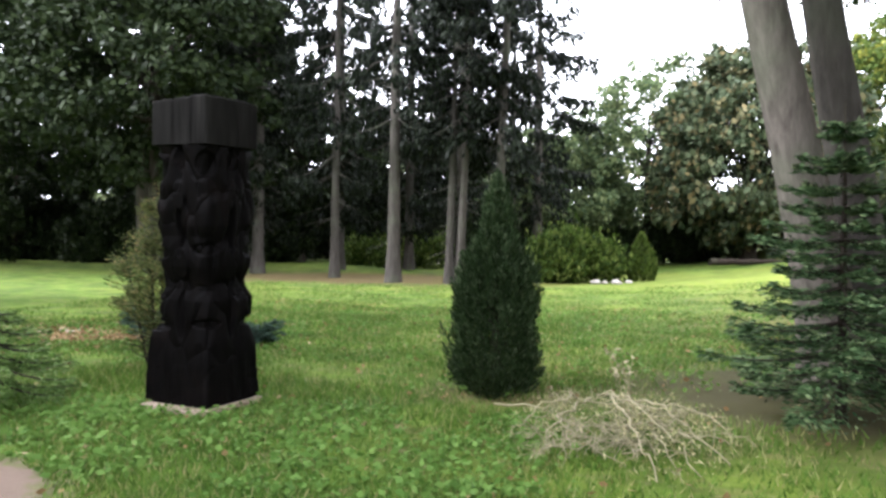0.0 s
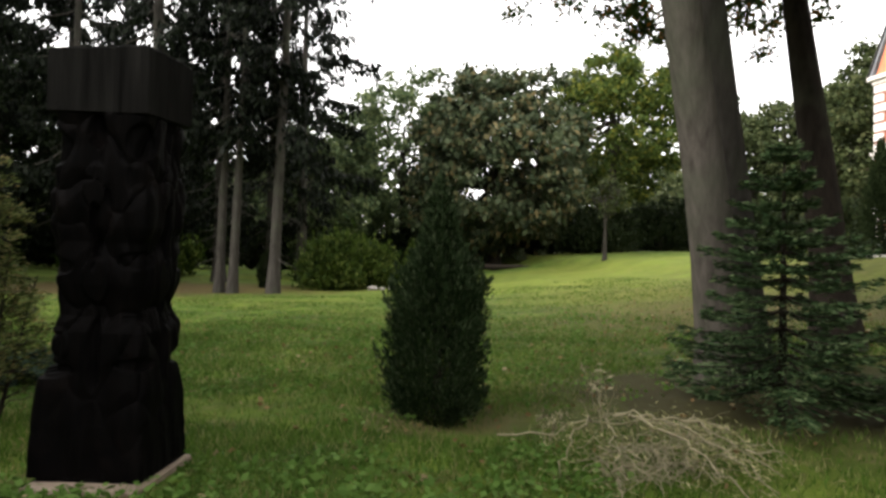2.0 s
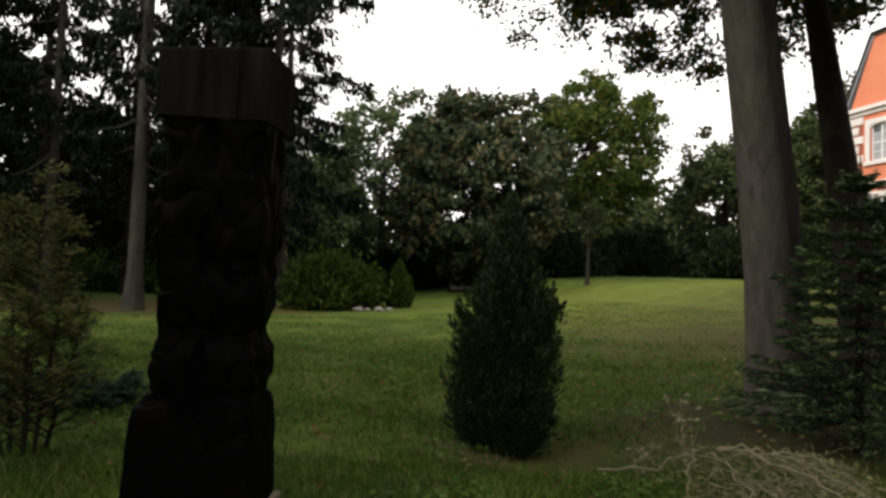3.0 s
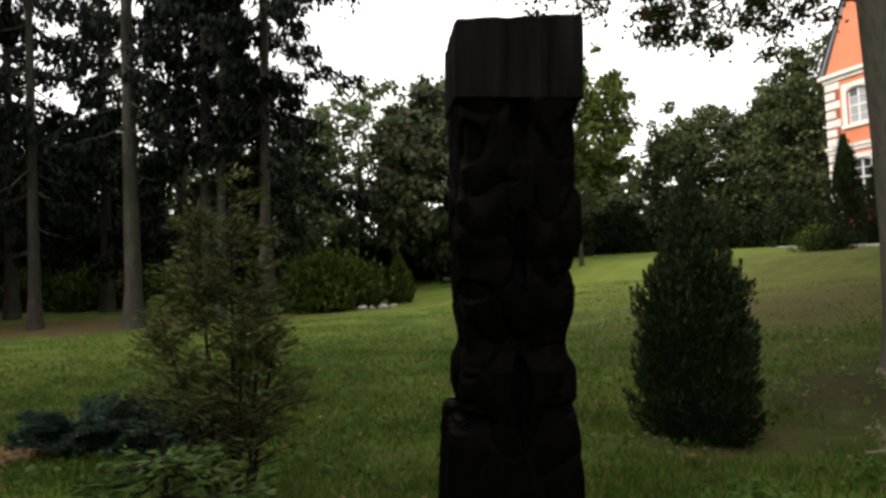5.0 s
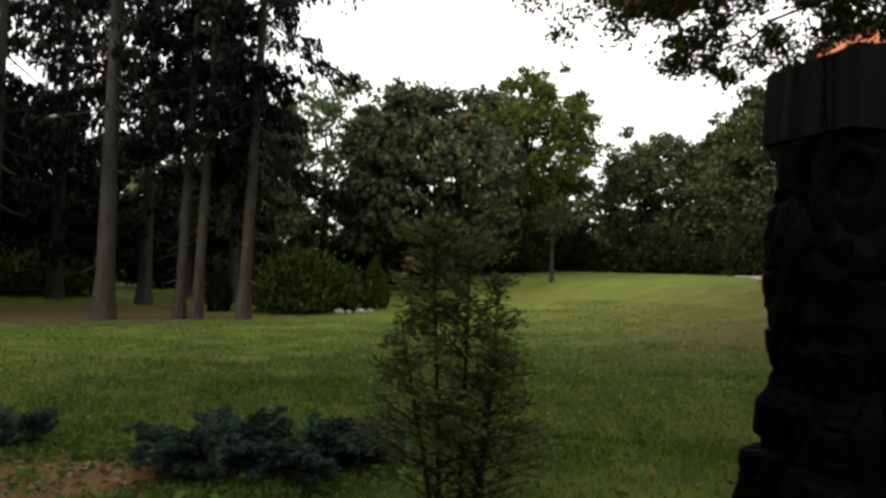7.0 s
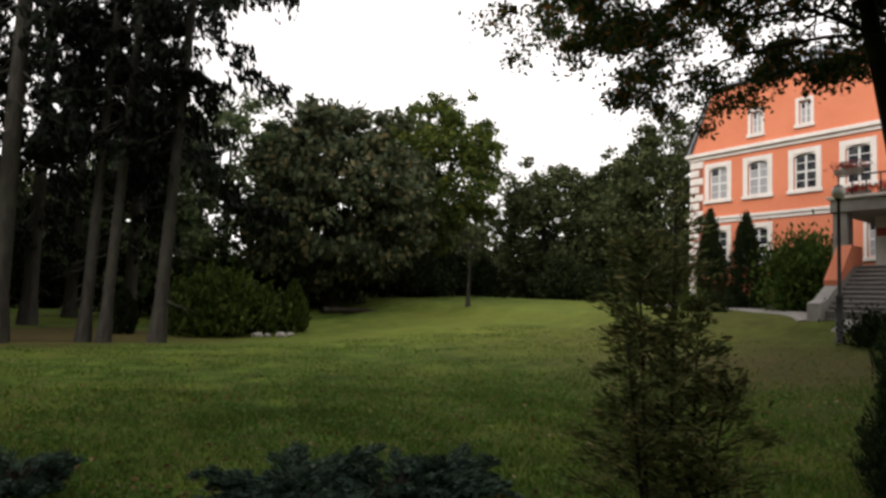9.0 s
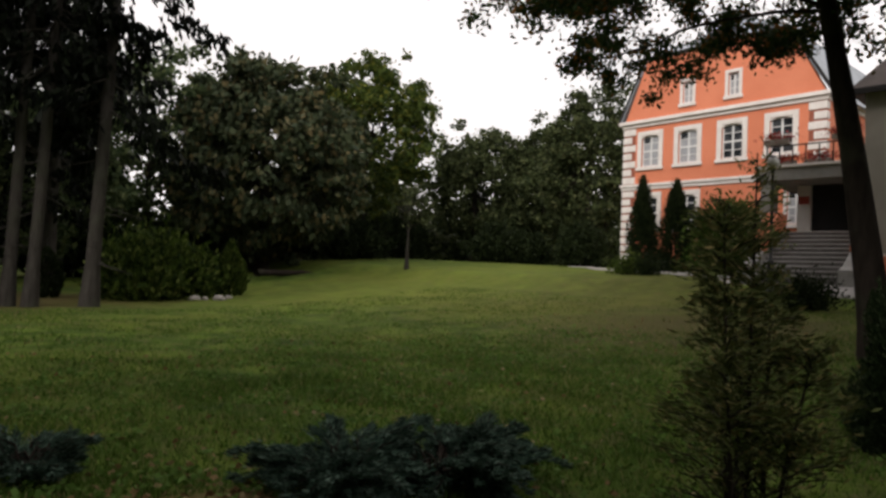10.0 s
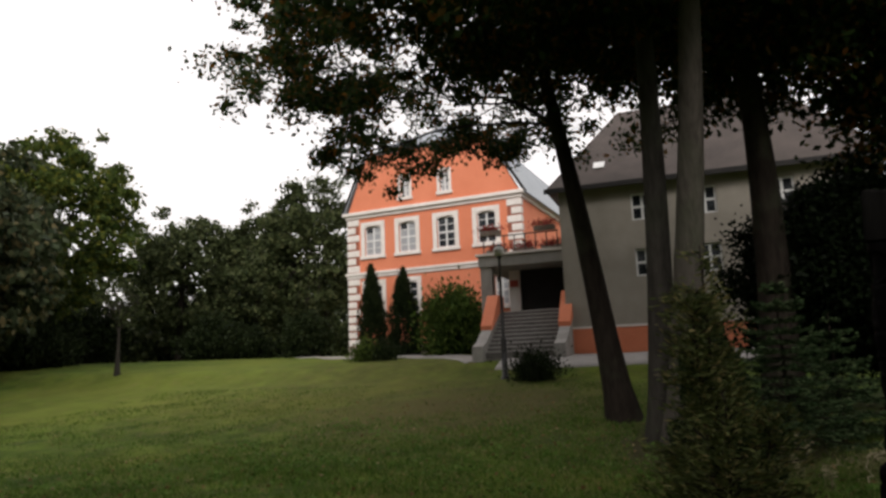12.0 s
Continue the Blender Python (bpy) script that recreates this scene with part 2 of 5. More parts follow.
def mesh_np(name, verts, faces, material):
    me = bpy.data.meshes.new(name)
    verts, faces = np.ascontiguousarray(verts, np.float32).reshape(-1, 3), np.ascontiguousarray(faces, np.int32)
    k = faces.shape[1]
    me.vertices.add(len(verts))
    me.vertices.foreach_set("co", verts.ravel())
    me.loops.add(faces.size)
    me.loops.foreach_set("vertex_index", faces.ravel())
    me.polygons.add(len(faces))
    me.polygons.foreach_set("loop_start", np.arange(0, faces.size, k, dtype=np.int32))
    me.update(calc_edges=True)
    me.validate()
    me.materials.append(material)
    return me


def smooth(me, on=True):
    me.polygons.foreach_set("use_smooth", np.full(len(me.polygons), on))
    return me


def child(name, me, parent, label=""):
    ob = new(name, me)
    ob.parent = parent
    if label:
        tagged(ob, label)
    return ob


def part(name, bm, material, parent, label=""):
    me = bpy.data.meshes.new(name)
    bm.to_mesh(me)
    bm.free()
    me.materials.append(material)
    return child(name, me, parent, label)


def empty(name, m, label, category, group="", kind=""):
    ob = new(name)
    ob.matrix_basis = m
    return tagged(ob, label, category, group, kind)


def box(bm, x0, x1, y0, y1, z0, z1, bevel=0.0):
    made = bmesh.ops.create_cube(bm, size=1.0)["verts"]
    bmesh.ops.transform(bm, verts=made, matrix=Matrix.LocRotScale(((x0 + x1) / 2, (y0 + y1) / 2, (z0 + z1) / 2), None, (abs(x1 - x0), abs(y1 - y0), abs(z1 - z0))))
    if bevel:
        bmesh.ops.bevel(bm, geom=list({e for v in made for e in v.link_edges}), offset=bevel, segments=1, affect="EDGES")
    return made


def boxpart(name, b, material, parent, label="", bevel=0.0):
    bm = bmesh.new()
    box(bm, *b, bevel)
    return part(name, bm, material, parent, label)


def tubes(paths, segs=7):
    """Tapered tubes along (points, radii) paths, as arrays."""
    V, F, base = [], [], 0
    a = np.linspace(0, 2 * np.pi, segs, endpoint=False)
    for pts, rad in paths:
        pts, rad = np.asarray(pts, float), np.asarray(rad, float)
        d = np.gradient(pts, axis=0)
        d /= np.linalg.norm(d, axis=1)[:, None] + 1e-9
        ref = np.where(np.abs(d[:, 2:3]) > 0.9, np.array([[1.0, 0, 0]]), np.array([[0, 0, 1.0]]))
        s = np.cross(ref, d)
        s /= np.linalg.norm(s, axis=1)[:, None] + 1e-9
        t = np.cross(d, s)
        ring = pts[:, None] + rad[:, None, None] * (s[:, None] * np.cos(a)[None, :, None] + t[:, None] * np.sin(a)[None, :, None])
        V.append(ring.reshape(-1, 3))
        n = len(pts)
        i, j = np.meshgrid(np.arange(n - 1), np.arange(segs), indexing="ij")
        k = (j + 1) % segs
        F.append(np.stack([i * segs + j, i * segs + k, (i + 1) * segs + k, (i + 1) * segs + j], -1).reshape(-1, 4) + base)
        base += n * segs
    return np.concatenate(V), np.concatenate(F)


def unit(v):
    return v / (np.linalg.norm(v, axis=-1, keepdims=True) + 1e-9)


def leaves(p, size, along=None, spread=1.0, width=0.5):
    """A folded-free rhombic leaf at each point, its long axis about along."""
    n = len(p)
    r = unit(rng.normal(size=(n, 3)))
    d = r if along is None else unit(along + spread * r)
    s = unit(np.cross(d, unit(rng.normal(size=(n, 3)))))
    size = np.broadcast_to(size, (n,))[:, None] * rng.uniform(0.65, 1.35, (n, 1))
    V = np.stack([p - d * size * 0.5, p + s * size * width * 0.5, p + d * size * 0.5, p - s * size * width * 0.5], 1)
    return V.reshape(-1, 3), np.arange(4 * n).reshape(n, 4)


def joined(sets):
    V, F, base = [], [], 0
    for v, f in sets:
        V.append(v), F.append(f + base)
        base += len(v)
    return np.concatenate(V), np.concatenate(F)


def bend(p0, p1, sag=0.0, n=7, wob=0.0):
    t = np.linspace(0, 1, n)[:, None]
    p = np.asarray(p0, float) * (1 - t) + np.asarray(p1, float) * t
    p[:, 2] += sag * 4 * (t * (1 - t))[:, 0]
    if wob:
        q = rng.normal(size=(n, 3)) * wob
        q[0] = q[-1] = 0
        p += q
    return p


# ---- ground ----
def sheet():
    xs = np.concatenate([-np.geomspace(600, 16, 22), np.arange(-14, 30.1, 0.45), np.geomspace(32, 600, 22)])
    ys = np.concatenate([-np.geomspace(600, 6, 22), np.arange(-4, 48.1, 0.45), np.geomspace(50, 600, 22)])
    X, Y = np.meshgrid(xs, ys, indexing="ij")
    V = np.stack([X, Y, gz(X, Y)], -1).reshape(-1, 3)
    i, j = np.meshgrid(np.arange(len(xs) - 1), np.arange(len(ys) - 1), indexing="ij")
    k = i * len(ys) + j
    F = np.stack([k, k + len(ys), k + len(ys) + 1, k + 1], -1).reshape(-1, 4)
    return tagged(new("ground", smooth(mesh_np("ground", V, F, M_LAWN))), "green park lawn with dry patches and painted light and shade, rising to the house", "lawn", kind="structure")


sheet()


def strip(name, line, width, material, label, lift=0.035):
    """A paved strip laid on the ground along a line."""
    pts = np.array(line, float)
    d = np.concatenate([[0], np.cumsum(np.linalg.norm(np.diff(pts, axis=0), axis=1))])
    s = np.linspace(0, d[-1], int(d[-1] / 0.5) + 2)
    c = np.stack([np.interp(s, d, pts[:, 0]), np.interp(s, d, pts[:, 1])], 1)
    t = unit(np.gradient(c, axis=0))
    nrm = np.stack([-t[:, 1], t[:, 0]], 1)
    rows = []
    for o in np.linspace(-0.5, 0.5, 7):
        q = c + nrm * o * width
        rows.append(np.stack([q[:, 0], q[:, 1], gz(q[:, 0], q[:, 1]) + lift], 1))
    top = np.stack(rows, 1)
    edge0, edge1 = top[:, :1].copy(), top[:, -1:].copy()
    edge0[..., 2] -= 0.15
    edge1[..., 2] -= 0.15
    g = np.concatenate([edge0, top, edge1], 1)
    n, m = g.shape[:2]
    i, j = np.meshgrid(np.arange(n - 1), np.arange(m - 1), indexing="ij")
    k = i * m + j
    F = np.stack([k, k + m, k + m + 1, k + 1], -1).reshape(-1, 4)
    return tagged(new(name, mesh_np(name, g, F, material)), label, "path", kind="structure")


strip("pavement_path", [(15.9, 15.2), (19.2, 17.2), (21.6, 20.2), (23.4, 25.2), (27.0, 29.5), (33, 33)], 1.5, M_PAVING, "pale concrete footpath along the orange house")
strip("pavement_forecourt", [(15.95, 2.0), (15.95, 14.5)], 2.3, M_PAVING, "pale concrete forecourt before the steps", 0.05)


# ---- manor house ----
def wall_panel(w, z0, z1, holes, thick, x0=0.0):
    """A wall in the x-z plane, x from x0 to w, with through openings (x0, x1, z0, z1)."""
    bm = bmesh.new()
    xs = sorted({x0, w, *(h[0] for h in holes), *(h[1] for h in holes)})
    zs = sorted({z0, z1, *(h[2] for h in holes), *(h[3] for h in holes)})

    def inside(x, z):
        return any(h[0] < x < h[1] and h[2] < z < h[3] for h in holes)

    def quad(*p):
        bm.faces.new([bm.verts.new(q) for q in p])

    for a, b in zip(xs, xs[1:]):
        for c, d in zip(zs, zs[1:]):
            if not inside((a + b) / 2, (c + d) / 2):
                quad((a, 0, c), (b, 0, c), (b, 0, d), (a, 0, d))
                quad((a, thick, c), (a, thick, d), (b, thick, d), (b, thick, c))
    for a, b, c, d in [*holes, (x0, w, z0, z1)]:
        quad((a, 0, c), (a, thick, c), (a, thick, d), (a, 0, d))
        quad((b, 0, c), (b, 0, d), (b, thick, d), (b, thick, c))
        quad((a, 0, c), (b, 0, c), (b, thick, c), (a, thick, c))
        quad((a, 0, d), (a, thick, d), (b, thick, d), (b, 0, d))
    bmesh.ops.remove_doubles(bm, verts=bm.verts, dist=0.0005)
    return bm


def window_unit(parent, x0, x1, z0, z1, surround, cols, rows, curtain, thick=0.4, arch=True):
    """A casement window set into an opening, with a moulded white surround and sill."""
    win = new("window")
    win.parent = parent
    tagged(win, "white casement window with pale net curtain" if curtain else "white casement window with dark panes")
    s, y = surround, -0.06
    if s:
        bm = bmesh.new()
        box(bm, x0 - s, x0, y, 0.003, z0 - 0.02, z1 + s, 0.012)
        box(bm, x1, x1 + s, y, 0.003, z0 - 0.02, z1 + s, 0.012)
        box(bm, x0, x1, y, 0.003, z1, z1 + s, 0.012)
        if arch:
            # flat segmental arch in the head of the opening
            n = 8
            top, low = [], []
            for k in range(n + 1):
                u = k / n
                x = x0 + (x1 - x0) * u
                top.append((x, z1))
                low.append((x, z1 - 0.13 + 0.13 * (1 - (2 * u - 1) ** 2)))
            for yy in (-0.02, 0.12):
                for k in range(n):
                    if yy < 0:
                        bm.faces.new([bm.verts.new((q[0], yy, q[1])) for q in (low[k], low[k + 1], top[k + 1], top[k])])
            for k in range(n):
                bm.faces.new([bm.verts.new(q) for q in ((low[k][0], -0.02, low[k][1]), (low[k][0], 0.14, low[k][1]), (low[k + 1][0], 0.14, low[k + 1][1]), (low[k + 1][0], -0.02, low[k + 1][1]))])
        part("window_surround", bm, M_WHITE, win, "moulded white stucco surround")
        boxpart("window_sill", (x0 - s - 0.05, x1 + s + 0.05, -0.12, 0.02, z0 - 0.2, z0 - 0.023), M_WHITE, win, "white stucco sill", 0.015)
    fr = 0.07
    bm = bmesh.new()
    ya, yb = 0.1, 0.17
    box(bm, x0, x0 + fr, ya, yb, z0, z1)
    box(bm, x1 - fr, x1, ya, yb, z0, z1)
    box(bm, x0 + fr, x1 - fr, ya, yb, z0, z0 + fr)
    box(bm, x0 + fr, x1 - fr, ya, yb, z1 - fr, z1)
    for k in range(1, cols):
        x = x0 + (x1 - x0) * k / cols
        w = 0.045 if cols == 2 else 0.03
        box(bm, x - w, x + w, ya, yb, z0 + fr, z1 - fr)
    for k in range(1, rows):
        z = z0 + (z1 - z0) * k / rows
        w = 0.045 if 2 * k == rows else 0.018
        box(bm, x0 + fr, x1 - fr, ya + 0.004, yb - 0.004, z - w, z + w)
    part("window_frame", bm, M_FRAME, win, "white painted window frame")
    for c in range(cols):
        for r in range(rows):
            boxpart("pane", (x0 + (x1 - x0) * c / cols, x0 + (x1 - x0) * (c + 1) / cols, 0.128, 0.134, z0 + (z1 - z0) * r / rows, z0 + (z1 - z0) * (r + 1) / rows), M_CURTAIN if curtain and r < rows - 0 and not (c == 0 and r == rows - 1) else M_PANE, win)
    return win


def manor():
    W, D, L = 10.88, 15.0, 0.36
    h = empty("manor_house", pose(25.75, 26.35, 1.95, 0, 0, -94.2), "orange rendered manor house with white quoins and grey hipped roof", "house")
    up = [(1.5, 2.55), (3.7, 4.75), (6.05, 7.1), (8.4, 9.45)]
    holes = [(a, b, 5.72, 7.42) for a, b in up] + [(1.5, 2.55, 2.3, 4.05), (3.7, 4.75, 2.3, 4.05), (9.25, 10.0, 2.4, 3.95)]
    part("wall", wall_panel(W, 0.0, 8.0, holes, 0.45, L), M_ORANGE, h, "orange rendered front wall")
    for k, (a, b) in enumerate(up):
        window_unit(h, a, b, 5.72, 7.42, 0.25, 2, 4, k < 2)
    window_unit(h, 1.5, 2.55, 2.3, 4.05, 0.25, 2, 4, False)
    window_unit(h, 3.7, 4.75, 2.3, 4.05, 0.25, 2, 4, False)
    window_unit(h, 9.25, 10.0, 2.4, 3.95, 0.14, 2, 4, True, arch=False)
    # side walls and back
    boxpart("side_wall", (W - 0.45, W - 0.002, 0.45, D, 0, 8.0), M_ORANGE, h)
    boxpart("side_wall", (L + 0.002, L + 0.45, 0.45, D, 0, 8.0), M_ORANGE, h)
    boxpart("back_wall", (L + 0.45, W - 0.45, D - 0.4, D, 0, 8.0), M_ORANGE, h)
    boxpart("floor_slab", (L + 0.46, W - 0.46, 0.46, D - 0.41, 4.4, 4.7), M_DARK, h)
    boxpart("plinth", (L - 0.06, W + 0.06, -0.06, D, -0.4, 0.62), M_PLINTH, h, "weathered stone plinth", 0.02)
    # string course, cornice and gable moulding
    for nm, z0, z1, d in (("string_course", 4.45, 4.62, 0.07), ("string_course", 4.625, 4.78, 0.14), ("cornice", 7.92, 8.1, 0.1), ("cornice", 8.105, 8.3, 0.24)):
        boxpart(nm, (L - d, W + d, -d, 0.2, z0, z1), M_WHITE, h, "white stucco moulding", 0.02)
        boxpart(nm, (W - 0.2, W + d, 0.203, D, z0, z1), M_WHITE, h, "white stucco moulding", 0.02)
    # gable with two small windows
    zt, i0, i1 = 11.6, 1.75, 9.1
    aw = [(3.88, 4.42, 8.86, 9.98), (6.32, 6.86, 8.86, 9.98)]
    bm = bmesh.new()
    zs = [8.3, 8.86, 9.98, zt]

    def edge(z):
        t = (z - 8.3) / (zt - 8.3)
        return L + 0.05 + (i0 - L - 0.05) * t, W - 0.05 + (i1 - W + 0.05) * t

    for za, zb in zip(zs, zs[1:]):
        cuts = [None, *([c for a in aw for c in a[:2]] if za == 8.86 else []), None]
        la, ra = edge(za)
        lb, rb = edge(zb)
        xs_a = [la, *cuts[1:-1], ra]
        xs_b = [lb, *cuts[1:-1], rb]
        for k in range(len(xs_a) - 1):
            if za == 8.86 and k in (1, 3):
                continue
            for y, flip in ((0.0, False), (0.4, True)):
                q = [(xs_a[k], y, za), (xs_a[k + 1], y, za), (xs_b[k + 1], y, zb), (xs_b[k], y, zb)]
                bm.faces.new([bm.verts.new(v) for v in (q[::-1] if flip else q)])
    for a, b, c, d in aw:
        for q in (((a, c), (a, d)), ((b, d), (b, c)), ((b, c), (a, c)), ((a, d), (b, d))):
            bm.faces.new([bm.verts.new(v) for v in ((q[0][0], 0, q[0][1]), (q[0][0], 0.4, q[0][1]), (q[1][0], 0.4, q[1][1]), (q[1][0], 0, q[1][1]))])
    part("gable", bm, M_ORANGE, h, "orange rendered trapezoid gable")
    for a, b, c, d in aw:
        window_unit(h, a, b, c, d, 0.16, 2, 3, True, arch=False)
    # roof: steep sides, hipped back over the gable
    bm = bmesh.new()
    e, yb = 0.35, D + 0.3
    zr, yr = 14.2, 4.0
    P = dict(a=(L - e, -0.12, 8.15), b=(i0 - 0.1, -0.12, zt + 0.03), c=(i1 + 0.1, -0.12, zt + 0.03), d=(W + e, -0.12, 8.15), r=(W / 2, yr, zr), s=(W / 2, yb, zr), A=(L - e, yb, 8.15), B=(i0 - 0.1, yb, zt), C=(i1 + 0.1, yb, zt), D=(W + e, yb, 8.15))
    v = {k: bm.verts.new(q) for k, q in P.items()}
    for q in ("aABb", "bBsr", "bcr"[::-1], "csr"[::-1] if False else "crsC", "dcCD"):
        bm.faces.new([v[k] for k in q])
    bmesh.ops.recalc_face_normals(bm, faces=bm.faces)
    ext = bmesh.ops.solidify(bm, geom=list(bm.faces), thickness=0.12)
    part("roof", bm, M_METAL_ROOF, h, "grey sheet-metal hipped roof")
    # dark eaves board round the gable
    V, F = tubes([([P["a"], P["b"]], [0.07, 0.07]), ([P["b"], P["c"]], [0.08, 0.08]), ([P["c"], P["d"]], [0.07, 0.07])], 6)
    child("gable_edging", mesh_np("gable_edging", V, F, M_DARK), h, "dark edging of the gable roof")
    # quoins with recessed joints
    for side in (0, 1):
        x0, x1 = (L - 0.03, L + 0.78) if side == 0 else (W - 0.78, W + 0.03)
        for z0, z1 in ((0.62, 4.45), (4.78, 7.92)):
            boxpart("quoin_backing", (x0 + 0.03, x1 - 0.03, -0.012, 0.1, z0, z1), M_GROOVE, h, "rust-coloured band between the quoins")
            n = round((z1 - z0) / 0.42)
            st = (z1 - z0) / n
            for k in range(n):
                w = 0.8 if k % 2 == 0 else 0.56
                b = (x0, x0 + w) if side == 0 else (x1 - w, x1)
                boxpart("quoin", (*b, -0.06, 0.3, z0 + k * st + 0.045, z0 + (k + 1) * st - 0.045), M_WHITE, h, "", 0.025)
    return h


manor()


def stairs():
    """Porch between the two houses, with its stair, cheeks and flat roof."""
    y0, y1, xt, zt = 12.5, 15.15, 19.0, 3.52
    st = empty("entrance_steps", pose(16.0, 13.82, 1.72), "wide weathered stone stair up to a porch", "steps")
    n = 11
    rise, run = (zt - 1.72) / n, 3.0 / n
    for k in range(n):
        sp = boxpart("step", (k * run, k * run + run + (0.03 if k < n - 1 else 0.6), y0 - 13.82, y1 - 13.82, k * rise - 0.12, (k + 1) * rise - 0.052), M_RISER, st)
        boxpart("tread", (k * run - 0.035, k * run + run + (0.0 if k < n - 1 else 0.6), y0 - 13.81, y1 - 13.83, (k + 1) * rise - 0.05, (k + 1) * rise), M_TREAD, sp, "pale stone tread", 0.01)
    boxpart("base", (0.02, 3.3, y0 - 13.78, y1 - 13.86, -0.6, -0.125), M_CONCRETE, st)
    for a, b in ((y1 - 13.82 + 0.003, y1 - 13.82 + 0.42), (y0 - 13.82 - 0.42, y0 - 13.82 - 0.003)):
        bm = bmesh.new()
        prof = [(-0.35, -0.5), (-0.35, 0.35), (0.15, 0.5), (2.3, 1.75), (3.0, 1.75), (3.0, -0.5)]
        f = bm.faces.new([bm.verts.new((x, a, z)) for x, z in prof])
        ex = bmesh.ops.extrude_face_region(bm, geom=[f])
        bmesh.ops.translate(bm, verts=[q for q in ex["geom"] if isinstance(q, bmesh.types.BMVert)], vec=(0, b - a, 0))
        bmesh.ops.recalc_face_normals(bm, faces=bm.faces)
        part("cheek_wall", bm, M_CONCRETE, st, "grey rendered stair cheek")
        bm = bmesh.new()
        prof = [(1.0, 1.0), (1.0, 1.18), (2.1, 2.45), (3.0, 2.45), (3.0, 1.755), (2.31, 1.755)]
        f = bm.faces.new([bm.verts.new((x, a - 0.03, z)) for x, z in prof])
        ex = bmesh.ops.extrude_face_region(bm, geom=[f])
        bmesh.ops.translate(bm, verts=[q for q in ex["geom"] if isinstance(q, bmesh.types.BMVert)], vec=(0, b - a + 0.06, 0))
        bmesh.ops.recalc_face_normals(bm, faces=bm.faces)
        part("cheek_coping", bm, M_ORANGE, st, "orange painted coping of the stair cheek")
    p = empty("porch", pose(19.0, 14.2, 3.52), "grey concrete porch with a flat balcony roof", "porch")
    boxpart("floor", (0.62, 6.2, -1.88, 1.9, -1.9, -0.004), M_CONCRETE, p)
    boxpart("roof", (-0.1, 6.2, -1.75, 1.95, 1.95, 2.42), M_CONCRETE, p, "weathered concrete roof slab", 0.02)
    boxpart("roof_edge", (-0.2, 6.2, -1.8, 2.05, 2.424, 2.53), M_WHITE, p, "pale metal roof edge", 0.01)
    boxpart("pier", (0.0, 0.5, 1.4, 1.9, -1.9, 1.948), M_CONCRETE, p, "square concrete pier", 0.015)
    boxpart("back_wall", (5.2, 5.45, -1.87, 1.9, 0, 1.948), M_GREY, p)
    boxpart("door_leaf", (1.7, 1.78, -1.85, 0.55, 0.002, 1.93), M_DARK, p, "dark glazed entrance door")
    boxpart("door_jamb", (1.55, 1.75, 0.56, 1.05, 0.002, 1.94), M_WHITE, p, "white door jamb panel")
    boxpart("sign", (1.52, 1.547, 0.62, 1.0, 1.2, 1.5), M_SIGN, p, "small red plate")
    # rail and flower boxes along the roof
    bm = bmesh.new()
    for y in np.linspace(-1.5, 1.7, 8):
        box(bm, 0.02, 0.06, y - 0.02, y + 0.02, 2.53, 3.25)
    box(bm, 0.02, 0.06, -1.55, 1.75, 3.25, 3.3)
    part("balcony_rail", bm, M_IRON, p, "thin dark balcony railing")


stairs()


def flower_box(x, y, z):
    f = empty("flower_box", pose(x, y, z), "planter box with hanging red geraniums", "planter", "geranium boxes on the porch")
    boxpart("box", (-0.12, 0.12, -0.45, 0.45, 0, 0.2), M_PLINTH, f, "", 0.01)
    n = 420
    q = rng.normal(size=(n, 3)) * (0.12, 0.3, 0.1) + (0, 0, 0.28)
    V, F = leaves(q, 0.1)
    tagged(child("flowering_growth", mesh_np("flowering_growth", V, F, M_FLOWER), f, "red geranium blossoms and leaves"), kind="stuff")


for fy, fz in ((15.4, 6.05), (14.2, 6.05), (13.0, 6.05)):
    flower_box(19.35, fy, fz)
flower_box(19.0, 15.55, 6.85)
flower_box(19.0, 13.2, 6.85)


